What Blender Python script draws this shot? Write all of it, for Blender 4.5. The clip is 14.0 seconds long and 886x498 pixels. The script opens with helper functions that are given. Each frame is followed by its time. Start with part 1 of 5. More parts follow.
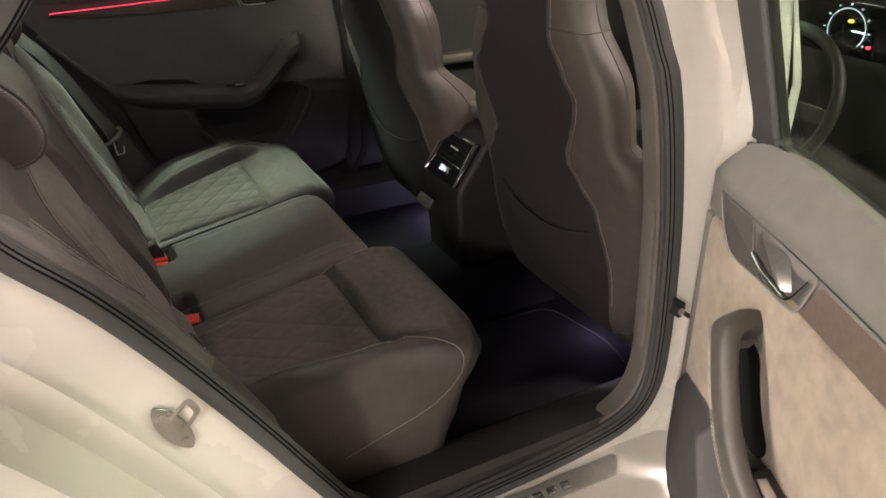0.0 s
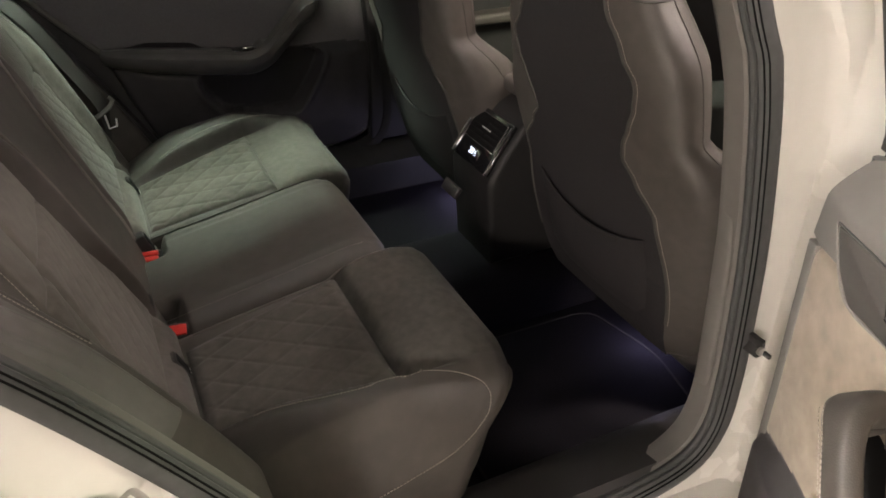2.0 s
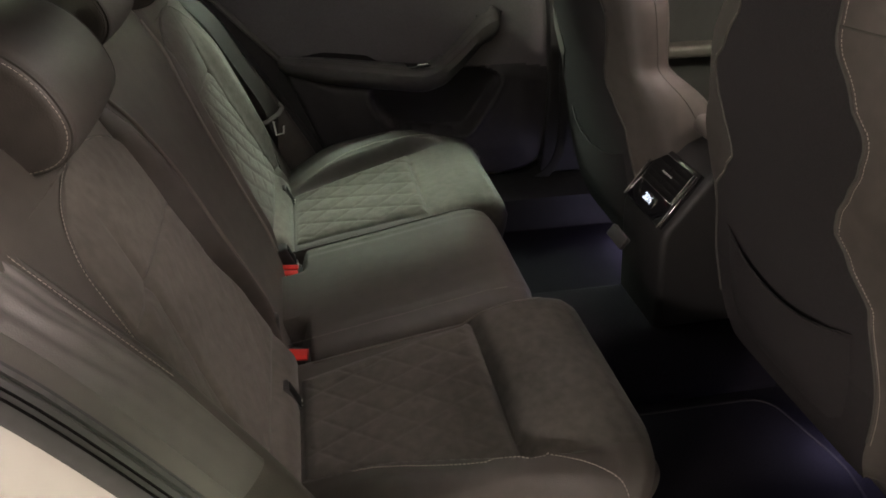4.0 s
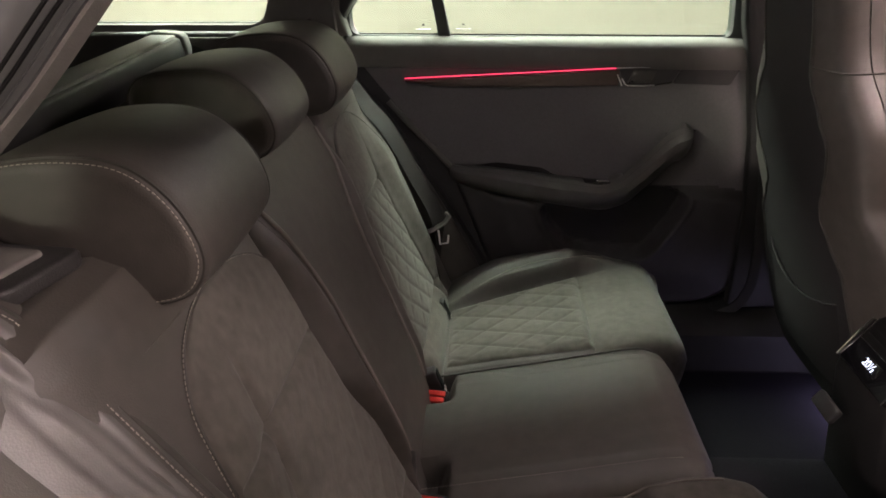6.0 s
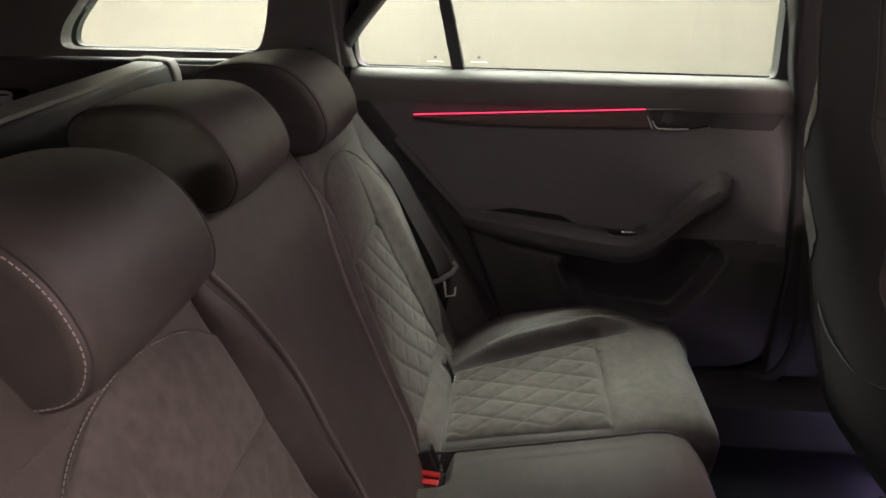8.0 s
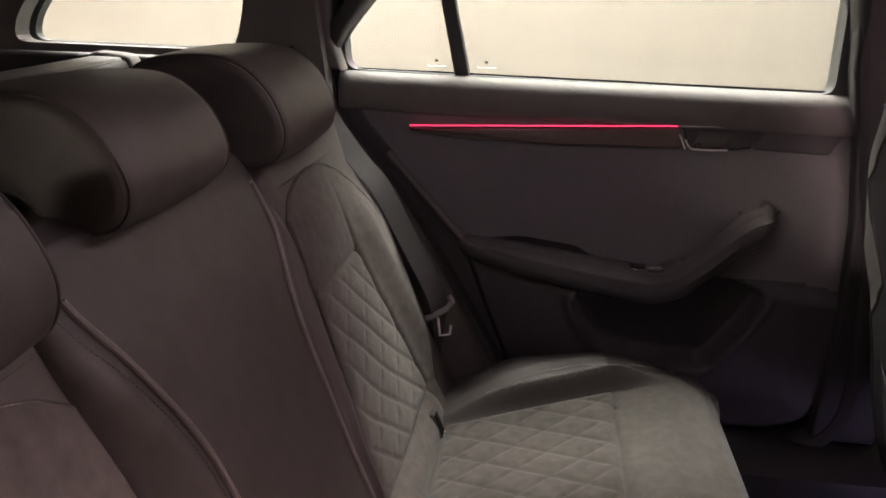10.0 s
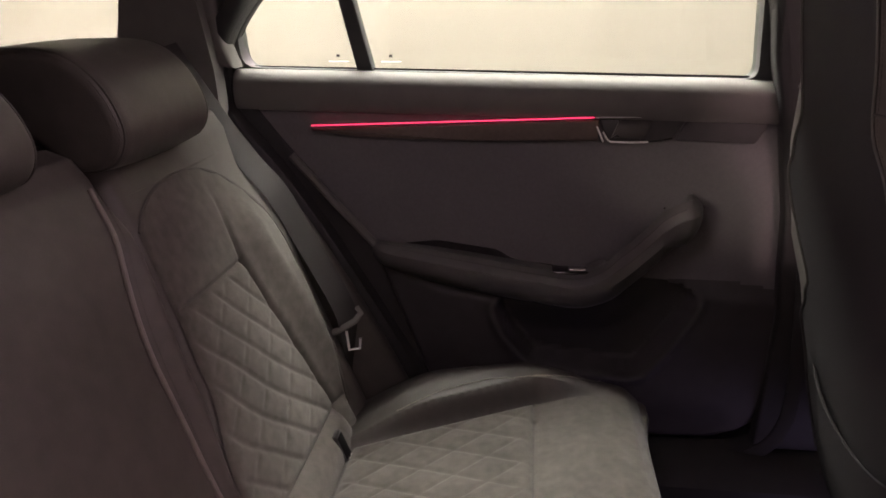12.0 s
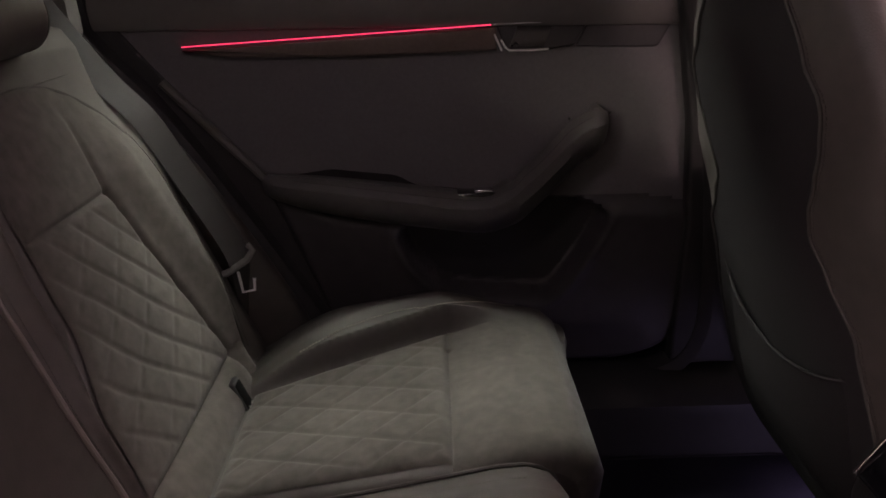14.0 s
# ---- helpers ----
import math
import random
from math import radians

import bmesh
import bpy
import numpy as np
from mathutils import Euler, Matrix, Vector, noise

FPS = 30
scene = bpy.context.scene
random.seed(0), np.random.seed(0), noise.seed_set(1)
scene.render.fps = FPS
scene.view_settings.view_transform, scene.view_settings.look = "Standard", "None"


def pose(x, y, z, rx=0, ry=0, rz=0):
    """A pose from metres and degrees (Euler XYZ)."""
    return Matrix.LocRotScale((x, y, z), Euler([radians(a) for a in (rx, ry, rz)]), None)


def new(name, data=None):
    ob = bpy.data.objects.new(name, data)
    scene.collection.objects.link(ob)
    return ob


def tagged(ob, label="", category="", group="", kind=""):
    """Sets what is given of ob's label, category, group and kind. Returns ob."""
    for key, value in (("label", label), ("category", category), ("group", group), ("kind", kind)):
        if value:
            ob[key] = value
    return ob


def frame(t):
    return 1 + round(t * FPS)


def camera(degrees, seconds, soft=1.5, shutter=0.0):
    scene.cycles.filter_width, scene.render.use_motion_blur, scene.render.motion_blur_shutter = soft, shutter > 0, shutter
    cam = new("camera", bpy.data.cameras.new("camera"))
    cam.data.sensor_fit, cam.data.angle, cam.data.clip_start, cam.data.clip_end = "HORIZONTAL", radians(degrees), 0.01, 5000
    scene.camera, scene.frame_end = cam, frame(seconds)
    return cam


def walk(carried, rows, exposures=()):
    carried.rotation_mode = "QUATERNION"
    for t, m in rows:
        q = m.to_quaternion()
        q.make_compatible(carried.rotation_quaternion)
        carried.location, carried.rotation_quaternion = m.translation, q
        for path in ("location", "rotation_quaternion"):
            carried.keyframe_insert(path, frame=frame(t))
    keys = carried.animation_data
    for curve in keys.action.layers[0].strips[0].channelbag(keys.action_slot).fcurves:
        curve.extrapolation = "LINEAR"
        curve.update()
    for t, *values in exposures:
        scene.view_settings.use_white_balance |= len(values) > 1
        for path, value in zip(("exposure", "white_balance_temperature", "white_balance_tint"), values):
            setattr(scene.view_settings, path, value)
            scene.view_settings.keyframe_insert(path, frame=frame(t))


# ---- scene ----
# ------------------------------------------------------------ camera
cam = camera(61.0, 14.0, soft=1.7)
PATH = [
    (0, 0.0000, -1.6042, 1.3800, 62.00, -0.00, -28.00),
    (0.5, 0.0323, -1.5542, 1.3760, 61.34, 0.20, -27.88),
    (1, 0.0580, -1.4949, 1.3758, 60.48, 0.23, -27.57),
    (1.5, 0.0892, -1.4347, 1.3636, 59.47, 0.20, -26.79),
    (2, 0.1288, -1.3770, 1.3505, 58.41, 0.19, -25.37),
    (2.2, 0.1367, -1.3504, 1.3461, 58.17, 0.14, -24.58),
    (4.3, 0.2214, -1.2351, 1.2983, 61.39, 0.77, -7.75),
    (4.5, 0.2232, -1.2299, 1.2995, 62.38, 1.05, -5.94),
    (5, 0.2244, -1.1863, 1.2946, 64.33, 0.94, -2.30),
    (5.5, 0.2290, -1.1312, 1.2985, 66.20, 0.89, 0.77),
    (6, 0.2286, -1.0819, 1.2980, 67.51, 0.74, 2.93),
    (6.5, 0.2371, -1.0396, 1.2899, 68.34, 0.58, 4.25),
    (7, 0.2478, -1.0107, 1.2874, 68.94, 0.38, 4.81),
    (7.5, 0.2545, -0.9686, 1.2858, 69.25, 0.08, 5.14),
    (8, 0.2585, -0.9061, 1.2855, 69.62, -0.30, 5.40),
    (8.2, 0.2596, -0.8871, 1.2878, 69.79, -0.40, 5.59),
    (10.3, 0.3004, -0.6704, 1.2219, 71.29, -1.39, 8.08),
    (10.5, 0.2996, -0.6592, 1.2160, 71.39, -1.56, 7.61),
    (11, 0.3423, -0.6230, 1.2020, 71.55, -1.23, 7.57),
    (11.5, 0.3969, -0.6025, 1.2014, 71.51, -0.67, 7.40),
    (12, 0.4339, -0.5836, 1.2003, 71.73, 0.13, 6.82),
    (12.5, 0.4476, -0.5458, 1.1917, 71.46, 0.92, 5.97),
    (13, 0.4505, -0.5179, 1.1680, 71.25, 1.32, 3.94),
    (13.5, 0.4573, -0.5077, 1.1397, 70.66, 1.48, 1.54),
    (14, 0.4419, -0.5243, 1.0970, 69.55, 1.44, -0.92),
]
walk(cam, [(t, pose(x, y, z, rx, ry, rz)) for t, x, y, z, rx, ry, rz in PATH],
     [(0.0, 3.04, 6280, 13), (1.0, 3.08, 6220, 12), (2.2, 3.14, 6200, 12), (5.0, 2.76, 6250, 17), (6.2, 2.90, 6250, 23), (8.0, 2.86, 6250, 33), (10.5, 2.86, 6450, 46), (12.5, 2.84, 6500, 45), (14.0, 2.22, 6400, 41)])

# ------------------------------------------------------------ light
world = bpy.data.worlds.new("world")
scene.world = world
world.use_nodes = True
world.node_tree.nodes["Background"].inputs[0].default_value = (0.9, 0.85, 0.75, 1)
world.node_tree.nodes["Background"].inputs[1].default_value = 0.05
# all unseen; the last three are added to light door, paint and near seat
LAMPS = [  # x, y, half sizes, depth, colour, strength
    (-1.2, 1.62, 0.6, 0.45, 0.013, (1.0, 1.0, 0.90), 9.8),
    (0.3, 1.62, 0.6, 0.45, 0.013, (1.0, 1.0, 0.90), 9.8),
    (1.8, 1.62, 0.6, 0.45, 0.013, (1.0, 1.0, 0.90), 5.8),
    (-3.3, -0.6, 0.6, 0.3, 0.013, (1.0, 0.90, 0.77), 40.0),
    (2.9, -2.1, 0.4, 0.3, 0.14, (1.0, 0.83, 0.71), 15.0),
    (-4.9, -5.8, 0.6, 0.3, 0.14, (1.0, 0.86, 0.74), 38.0),
]

# ------------------------------------------------------------ materials


def material(name, colour, rough=0.5, metal=0.0, spread=0.15, grain=40.0, bump=0.0, bump_scale=300.0, coat=0.0,
             sheen=0.0, spec=0.5, blotch=6.0, warp=0.0):
    m = bpy.data.materials.new(name)
    m.use_nodes = True
    nt = m.node_tree
    nd, ln = nt.nodes, nt.links
    b = nd["Principled BSDF"]
    co = nd.new("ShaderNodeTexCoord")
    big, small = nd.new("ShaderNodeTexNoise"), nd.new("ShaderNodeTexNoise")
    big.inputs["Scale"].default_value, small.inputs["Scale"].default_value = blotch, grain
    big.inputs["Detail"].default_value = 4
    ln.new(co.outputs["Object"], big.inputs["Vector"])
    ln.new(co.outputs["Object"], small.inputs["Vector"])
    mix = nd.new("ShaderNodeMath")
    mix.operation = "ADD"
    ln.new(big.outputs["Fac"], mix.inputs[0])
    ln.new(small.outputs["Fac"], mix.inputs[1])
    ramp = nd.new("ShaderNodeMapRange")
    ramp.inputs["From Min"].default_value, ramp.inputs["From Max"].default_value = 0.6, 1.4
    ramp.inputs["To Min"].default_value, ramp.inputs["To Max"].default_value = 1 - spread, 1 + spread
    ln.new(mix.outputs[0], ramp.inputs["Value"])
    mul = nd.new("ShaderNodeVectorMath")
    mul.operation = "SCALE"
    mul.inputs[0].default_value = colour
    ln.new(ramp.outputs[0], mul.inputs["Scale"])
    ln.new(mul.outputs[0], b.inputs["Base Color"])
    rr = nd.new("ShaderNodeMapRange")
    rr.inputs["From Min"].default_value, rr.inputs["From Max"].default_value = 0.3, 0.7
    rr.inputs["To Min"].default_value, rr.inputs["To Max"].default_value = max(0.02, rough - 0.06), min(1.0, rough + 0.06)
    ln.new(big.outputs["Fac"], rr.inputs["Value"])
    ln.new(rr.outputs[0], b.inputs["Roughness"])
    b.inputs["Metallic"].default_value = metal
    b.inputs["Specular IOR Level"].default_value = spec
    b.inputs["Coat Weight"].default_value = coat
    b.inputs["Coat Roughness"].default_value = 0.05
    if sheen:
        b.inputs["Sheen Weight"].default_value = sheen
        b.inputs["Sheen Roughness"].default_value = 0.5
    if bump:
        v = nd.new("ShaderNodeTexVoronoi") if warp else nd.new("ShaderNodeTexNoise")
        v.inputs["Scale"].default_value = bump_scale
        ln.new(co.outputs["Object"], v.inputs["Vector"])
        bp = nd.new("ShaderNodeBump")
        bp.inputs["Strength"].default_value = bump
        bp.inputs["Distance"].default_value = 0.001
        ln.new(v.outputs[0], bp.inputs["Height"])
        ln.new(bp.outputs[0], b.inputs["Normal"])
    return m


def glowing(name, colour, strength):
    m = bpy.data.materials.new(name)
    m.use_nodes = True
    b = m.node_tree.nodes["Principled BSDF"]
    b.inputs["Base Color"].default_value = (*colour, 1)
    b.inputs["Emission Color"].default_value = (*colour, 1)
    b.inputs["Emission Strength"].default_value = strength
    return m


def clear_glass(name, tint):
    m = bpy.data.materials.new(name)
    m.use_nodes = True
    nt = m.node_tree
    nd, ln = nt.nodes, nt.links
    nd.remove(nd["Principled BSDF"])
    tr, gl, mx, lw = (nd.new("ShaderNodeBsdfTransparent"), nd.new("ShaderNodeBsdfGlossy"), nd.new("ShaderNodeMixShader"),
                      nd.new("ShaderNodeLayerWeight"))
    tr.inputs["Color"].default_value = (*tint, 1)
    gl.inputs["Roughness"].default_value = 0.02
    pw, ad = nd.new("ShaderNodeMath"), nd.new("ShaderNodeMath")
    pw.operation, ad.operation = "POWER", "MULTIPLY_ADD"
    pw.inputs[1].default_value = 4.0
    ad.inputs[1].default_value, ad.inputs[2].default_value = 0.5, 0.035
    ln.new(lw.outputs["Facing"], pw.inputs[0])
    ln.new(pw.outputs[0], ad.inputs[0])
    ln.new(ad.outputs[0], mx.inputs[0])
    ln.new(tr.outputs[0], mx.inputs[1])
    ln.new(gl.outputs[0], mx.inputs[2])
    ln.new(mx.outputs[0], nd["Material Output"].inputs["Surface"])
    return m


LEATHER = material("black_leather", (0.058, 0.052, 0.046), 0.54, spread=0.22, spec=0.5, bump=0.12, bump_scale=520, warp=1)
ARM_LEATHER = material("armrest_leather", (0.110, 0.104, 0.100), 0.42, spread=0.15, bump=0.10, bump_scale=520, warp=1)
SUEDE = material("dark_suede", (0.080, 0.074, 0.065), 0.95, spread=0.34, grain=60, blotch=7, bump=0.3, bump_scale=900, sheen=0.12, spec=0.2)
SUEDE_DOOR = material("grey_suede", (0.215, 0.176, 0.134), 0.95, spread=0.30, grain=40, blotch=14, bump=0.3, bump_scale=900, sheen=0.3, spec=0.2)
FABRIC = material("black_fabric", (0.024, 0.022, 0.023), 0.9, spread=0.2, grain=300, bump=0.4, bump_scale=1200, spec=0.15)
SEAT_FABRIC = material("seat_back_fabric", (0.025, 0.023, 0.024), 0.9, spread=0.2, grain=300, bump=0.4, bump_scale=1200, spec=0.2)
SATIN = material("satin_metal", (0.26, 0.25, 0.24), 0.4, metal=0.8, spread=0.12, grain=200)
# far copy of the door suede, darkened for the shade on that side
SHADED_SUEDE = material("shaded_suede", (0.138, 0.130, 0.133), 0.9, spread=0.10, grain=200, blotch=10, bump=0.3, bump_scale=900, sheen=0.1, spec=0.25)
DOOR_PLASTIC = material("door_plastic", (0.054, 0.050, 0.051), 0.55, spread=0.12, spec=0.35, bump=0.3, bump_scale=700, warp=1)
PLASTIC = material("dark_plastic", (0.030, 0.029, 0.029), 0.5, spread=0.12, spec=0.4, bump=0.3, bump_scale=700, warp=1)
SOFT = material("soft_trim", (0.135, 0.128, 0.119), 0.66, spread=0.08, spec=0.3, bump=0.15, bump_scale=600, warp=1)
GLOSS = material("gloss_black", (0.006, 0.006, 0.007), 0.08, spread=0.05, coat=0.6)
CARPET = material("navy_carpet", (0.012, 0.011, 0.014), 0.98, spread=0.35, grain=250, bump=0.9, bump_scale=600, spec=0.06)
RUBBER = material("rubber_seal", (0.049, 0.051, 0.051), 0.55, spread=0.15, grain=90)
PAINT = material("white_paint", (0.61, 0.597, 0.560), 0.25, spread=0.02, coat=1.0)
# chrome with its glints put into a pale, barely metallic colour
BRIGHT = material("pale_chrome", (0.85, 0.85, 0.84), 0.35, metal=0.35, spread=0.05)
CHROME = material("chrome", (0.75, 0.75, 0.76), 0.12, metal=1.0, spread=0.04)
STEEL = material("brushed_steel", (0.62, 0.60, 0.57), 0.38, metal=0.9, spread=0.12, grain=200)
DECOR = material("brushed_decor", (0.13, 0.10, 0.085), 0.5, metal=0.4, spread=0.15, grain=150)
HANDLE_DARK = material("dark_satin", (0.085, 0.080, 0.075), 0.42, metal=0.3, spread=0.1, grain=200)
CONSOLE = material("black_plastic", (0.014, 0.0135, 0.0135), 0.5, spread=0.15, spec=0.3, bump=0.3, bump_scale=700, warp=1)
STRIKER = material("striker_steel", (0.34, 0.33, 0.31), 0.28, metal=1.0, spread=0.12, grain=200)
RED = material("red_plastic", (0.62, 0.035, 0.025), 0.4, spread=0.08)
WEBBING = material("belt_webbing", (0.030, 0.027, 0.026), 0.7, spread=0.15, grain=400, bump=0.5, bump_scale=800)
THREAD = material("pale_thread", (0.34, 0.31, 0.27), 0.8, spread=0.1)
PIPING = material("dark_thread", (0.05, 0.047, 0.042), 0.7, spread=0.1)
# paler than PIPING: the highlight along the seat ridges is in its colour
EDGE_PIPING = material("worn_piping", (0.15, 0.132, 0.12), 0.5, spread=0.2)
GREY = material("grey_cover", (0.17, 0.165, 0.155), 0.6, spread=0.1, grain=200)
LINING = material("headliner", (0.30, 0.29, 0.27), 0.95, spread=0.06, grain=300)
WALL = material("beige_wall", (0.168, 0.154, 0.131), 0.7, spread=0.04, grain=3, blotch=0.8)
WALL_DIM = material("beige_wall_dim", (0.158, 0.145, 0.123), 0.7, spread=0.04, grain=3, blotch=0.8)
CONCRETE = material("concrete", (0.32, 0.30, 0.27), 0.6, spread=0.15, grain=12, blotch=1.2, bump=0.2, bump_scale=60)
GLASS = clear_glass("window_glass", (0.87, 0.95, 0.86))
RED_GLOW = glowing("red_light_strip", (1.0, 0.05, 0.11), 0.42)
WHITE_GLOW = glowing("white_display", (0.75, 0.85, 1.0), 0.35)
DIAL_GLOW = glowing("dial_light", (0.75, 0.85, 1.0), 0.10)
# fill light for the cabin, warmer from the front for the seat backs
CABIN_FILL = glowing("cabin_fill", (1.0, 0.92, 0.84), 3.3)
FRONT_FILL = glowing("front_fill", (1.0, 0.80, 0.68), 14.0)
FOOT_GLOW = glowing("foot_lamp", (0.74, 0.68, 1.0), 1.25)
AMBER_GLOW = glowing("amber_display", (1.0, 0.6, 0.05), 0.4)
PALE = material("pale_print", (0.5, 0.5, 0.48), 0.5, spread=0.05)
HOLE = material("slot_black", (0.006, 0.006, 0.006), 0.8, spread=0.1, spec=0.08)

# ------------------------------------------------------------ mesh helpers


def same(p):
    return Vector(p)


def mk(name, verts, faces, mat, parent=None, label="", T=same, smooth=35):
    me = bpy.data.meshes.new(name)
    me.from_pydata([T(v) for v in verts], [], faces)
    bm = bmesh.new()
    bm.from_mesh(me)
    bmesh.ops.remove_doubles(bm, verts=bm.verts, dist=1e-6)
    bmesh.ops.recalc_face_normals(bm, faces=bm.faces)
    bm.to_mesh(me)
    bm.free()
    return finish(name, me, mat, parent, label, smooth)


def finish(name, me, mat, parent, label, smooth):
    me.materials.append(mat)
    if smooth:
        me.shade_smooth()
        me.set_sharp_from_angle(angle=radians(smooth))
    ob = new(name, me)
    if parent:
        ob.parent = parent
    if label:
        tagged(ob, label)
    return ob


def part(name, bm, mat, parent=None, label="", T=same, smooth=35):
    for v in bm.verts:
        v.co = T(v.co)
    bmesh.ops.recalc_face_normals(bm, faces=bm.faces)
    me = bpy.data.meshes.new(name)
    bm.to_mesh(me)
    bm.free()
    return finish(name, me, mat, parent, label, smooth)


def thing(name, label, category, group="", kind="", at=(0, 0, 0)):
    ob = new(name)
    ob.empty_display_size = 0.05
    return tagged(ob, label, category, group, kind)


def box(x0, x1, y0, y1, z0, z1, bev=0.004):
    bm = bmesh.new()
    bmesh.ops.create_cube(bm, size=1)
    for v in bm.verts:
        v.co = ((x0 + x1) / 2 + v.co.x * (x1 - x0), (y0 + y1) / 2 + v.co.y * (y1 - y0), (z0 + z1) / 2 + v.co.z * (z1 - z0))
    if bev:
        bmesh.ops.bevel(bm, geom=bm.edges[:], offset=bev, segments=3, profile=0.5, affect="EDGES")
    return bm


def prism(poly, y0, y1, bev=0.006, axis="y"):
    """A plate with the outline poly, extruded along an axis: outline (x, z) for y, (y, z) for x, (x, y) for z."""
    put = {"y": lambda a, b, c: (a, c, b), "x": lambda a, b, c: (c, a, b), "z": lambda a, b, c: (a, b, c)}[axis]
    bm = bmesh.new()
    lo = [bm.verts.new(put(a, b, y0)) for a, b in poly]
    hi = [bm.verts.new(put(a, b, y1)) for a, b in poly]
    n = len(poly)
    bm.faces.new(lo)
    bm.faces.new(hi[::-1])
    for i in range(n):
        bm.faces.new((lo[i], lo[(i + 1) % n], hi[(i + 1) % n], hi[i]))
    bmesh.ops.recalc_face_normals(bm, faces=bm.faces)
    if bev:
        es = [e for e in bm.edges if len({v in lo for v in e.verts}) == 1]
        bmesh.ops.bevel(bm, geom=es, offset=bev, segments=3, profile=0.5, affect="EDGES")
    return bm


def spline(pts, n=8, closed=False):
    """A smooth line through points."""
    p = [Vector(q) for q in pts]
    k = len(p)
    out = []
    for i in range(k if closed else k - 1):
        a, b, c, d = ((p[(i + j) % k] for j in (-1, 0, 1, 2)) if closed else
                      (p[max(i - 1, 0)], p[i], p[i + 1], p[min(i + 2, k - 1)]))
        for s in range(n):
            t = s / n
            out.append(0.5 * ((2 * b) + (c - a) * t + (2 * a - 5 * b + 4 * c - d) * t * t + (3 * b - a - 3 * c + d) * t ** 3))
    if not closed:
        out.append(p[-1])
    return out


def loft(rings, closed=True, cap=True):
    """Joins rings of equally many points into (verts, faces)."""
    n = len(rings[0])
    verts = [v for r in rings for v in r]
    faces = []
    for i in range(len(rings) - 1):
        for j in range(n if closed else n - 1):
            k = (j + 1) % n
            faces.append((i * n + j, i * n + k, (i + 1) * n + k, (i + 1) * n + j))
    if cap and closed:
        faces.append(tuple(range(n)))
        faces.append(tuple(range((len(rings) - 1) * n, len(rings) * n)))
    return verts, faces


def tube(pts, r, n=8, closed=False, flat=1.0):
    pts = [Vector(p) for p in pts]
    rings, k, up = [], len(pts), None
    for i, p in enumerate(pts):
        a = pts[(i - 1) % k] if closed else pts[max(i - 1, 0)]
        b = pts[(i + 1) % k] if closed else pts[min(i + 1, k - 1)]
        d = (b - a).normalized()
        if up is None:
            up = d.orthogonal().normalized()
        up = (up - d * up.dot(d)).normalized()
        s = d.cross(up)
        rings.append([p + r * (math.cos(q) * up + flat * math.sin(q) * s) for q in (2 * math.pi * j / n for j in range(n))])
    if closed:
        rings.append(rings[0])
    return loft(rings, cap=not closed)


def dashes(pts, step=0.0055, length=0.0036, r=0.00055):
    """A row of stitches along a line."""
    pts = [Vector(p) for p in pts]
    verts, faces, run, want = [], [], 0.0, 0.0
    for a, b in zip(pts, pts[1:]):
        seg = (b - a).length
        while seg > 1e-9 and want < run + seg:
            p = a + (b - a) * ((want - run) / seg)
            d = (b - a).normalized()
            v, f = tube([p, p + d * length * 0.15 , p + d * length * 0.85, p + d * length], r, 5)
            faces += [tuple(i + len(verts) for i in q) for q in f]
            verts += v
            want += step
        run += seg
    return verts, faces


def ribbon(pts, across, width, thick):
    """A strap along pts, flat across the direction across (one vector, or one for each point)."""
    rings = []
    for i, p in enumerate(pts):
        p = Vector(p)
        a = Vector(across[i] if isinstance(across, list) else across).normalized()
        d = (Vector(pts[min(i + 1, len(pts) - 1)]) - Vector(pts[max(i - 1, 0)])).normalized()
        nrm = d.cross(a).normalized()
        w, t = width / 2, thick / 2
        rings.append([p + a * w * 0.97 + nrm * t, p - a * w * 0.97 + nrm * t, p - a * w, p - a * w * 0.97 - nrm * t,
                      p + a * w * 0.97 - nrm * t, p + a * w])
    return loft(rings)


def resample(poly, angles, c):
    """Where rays from c at the angles leave the outline poly."""
    out = []
    for q in angles:
        d = Vector((math.cos(q), math.sin(q)))
        best = None
        for a, b in zip(poly, poly[1:] + poly[:1]):
            a, e = Vector(a) - c, Vector(b) - Vector(a)
            det = e.x * d.y - e.y * d.x
            if abs(det) < 1e-12:
                continue
            t = (e.x * a.y - e.y * a.x) / det
            s = (d.x * a.y - d.y * a.x) / det
            if t > 0 and -1e-6 <= s <= 1 + 1e-6 and (best is None or t > best):
                best = t
        out.append(c + d * best)
    return out


def framed(outer, inner, y0, y1, c=None):
    """A plate in the x-z plane between the outlines outer and inner, from y0 to y1."""
    c = Vector(c) if c else sum((Vector(p) for p in inner), Vector((0, 0))) / len(inner)
    angs = sorted({round(math.atan2(p[1] - c.y, p[0] - c.x), 5) for p in list(outer) + list(inner)} |
                  {round(-math.pi + 2 * math.pi * i / 72, 5) for i in range(72)})
    o, i = resample(list(outer), angs, c), resample(list(inner), angs, c)
    rings = [[(p.x, y0, p.y) for p in o], [(p.x, y0, p.y) for p in i], [(p.x, y1, p.y) for p in i], [(p.x, y1, p.y) for p in o]]
    rings.append(rings[0])
    return loft(rings, cap=False)


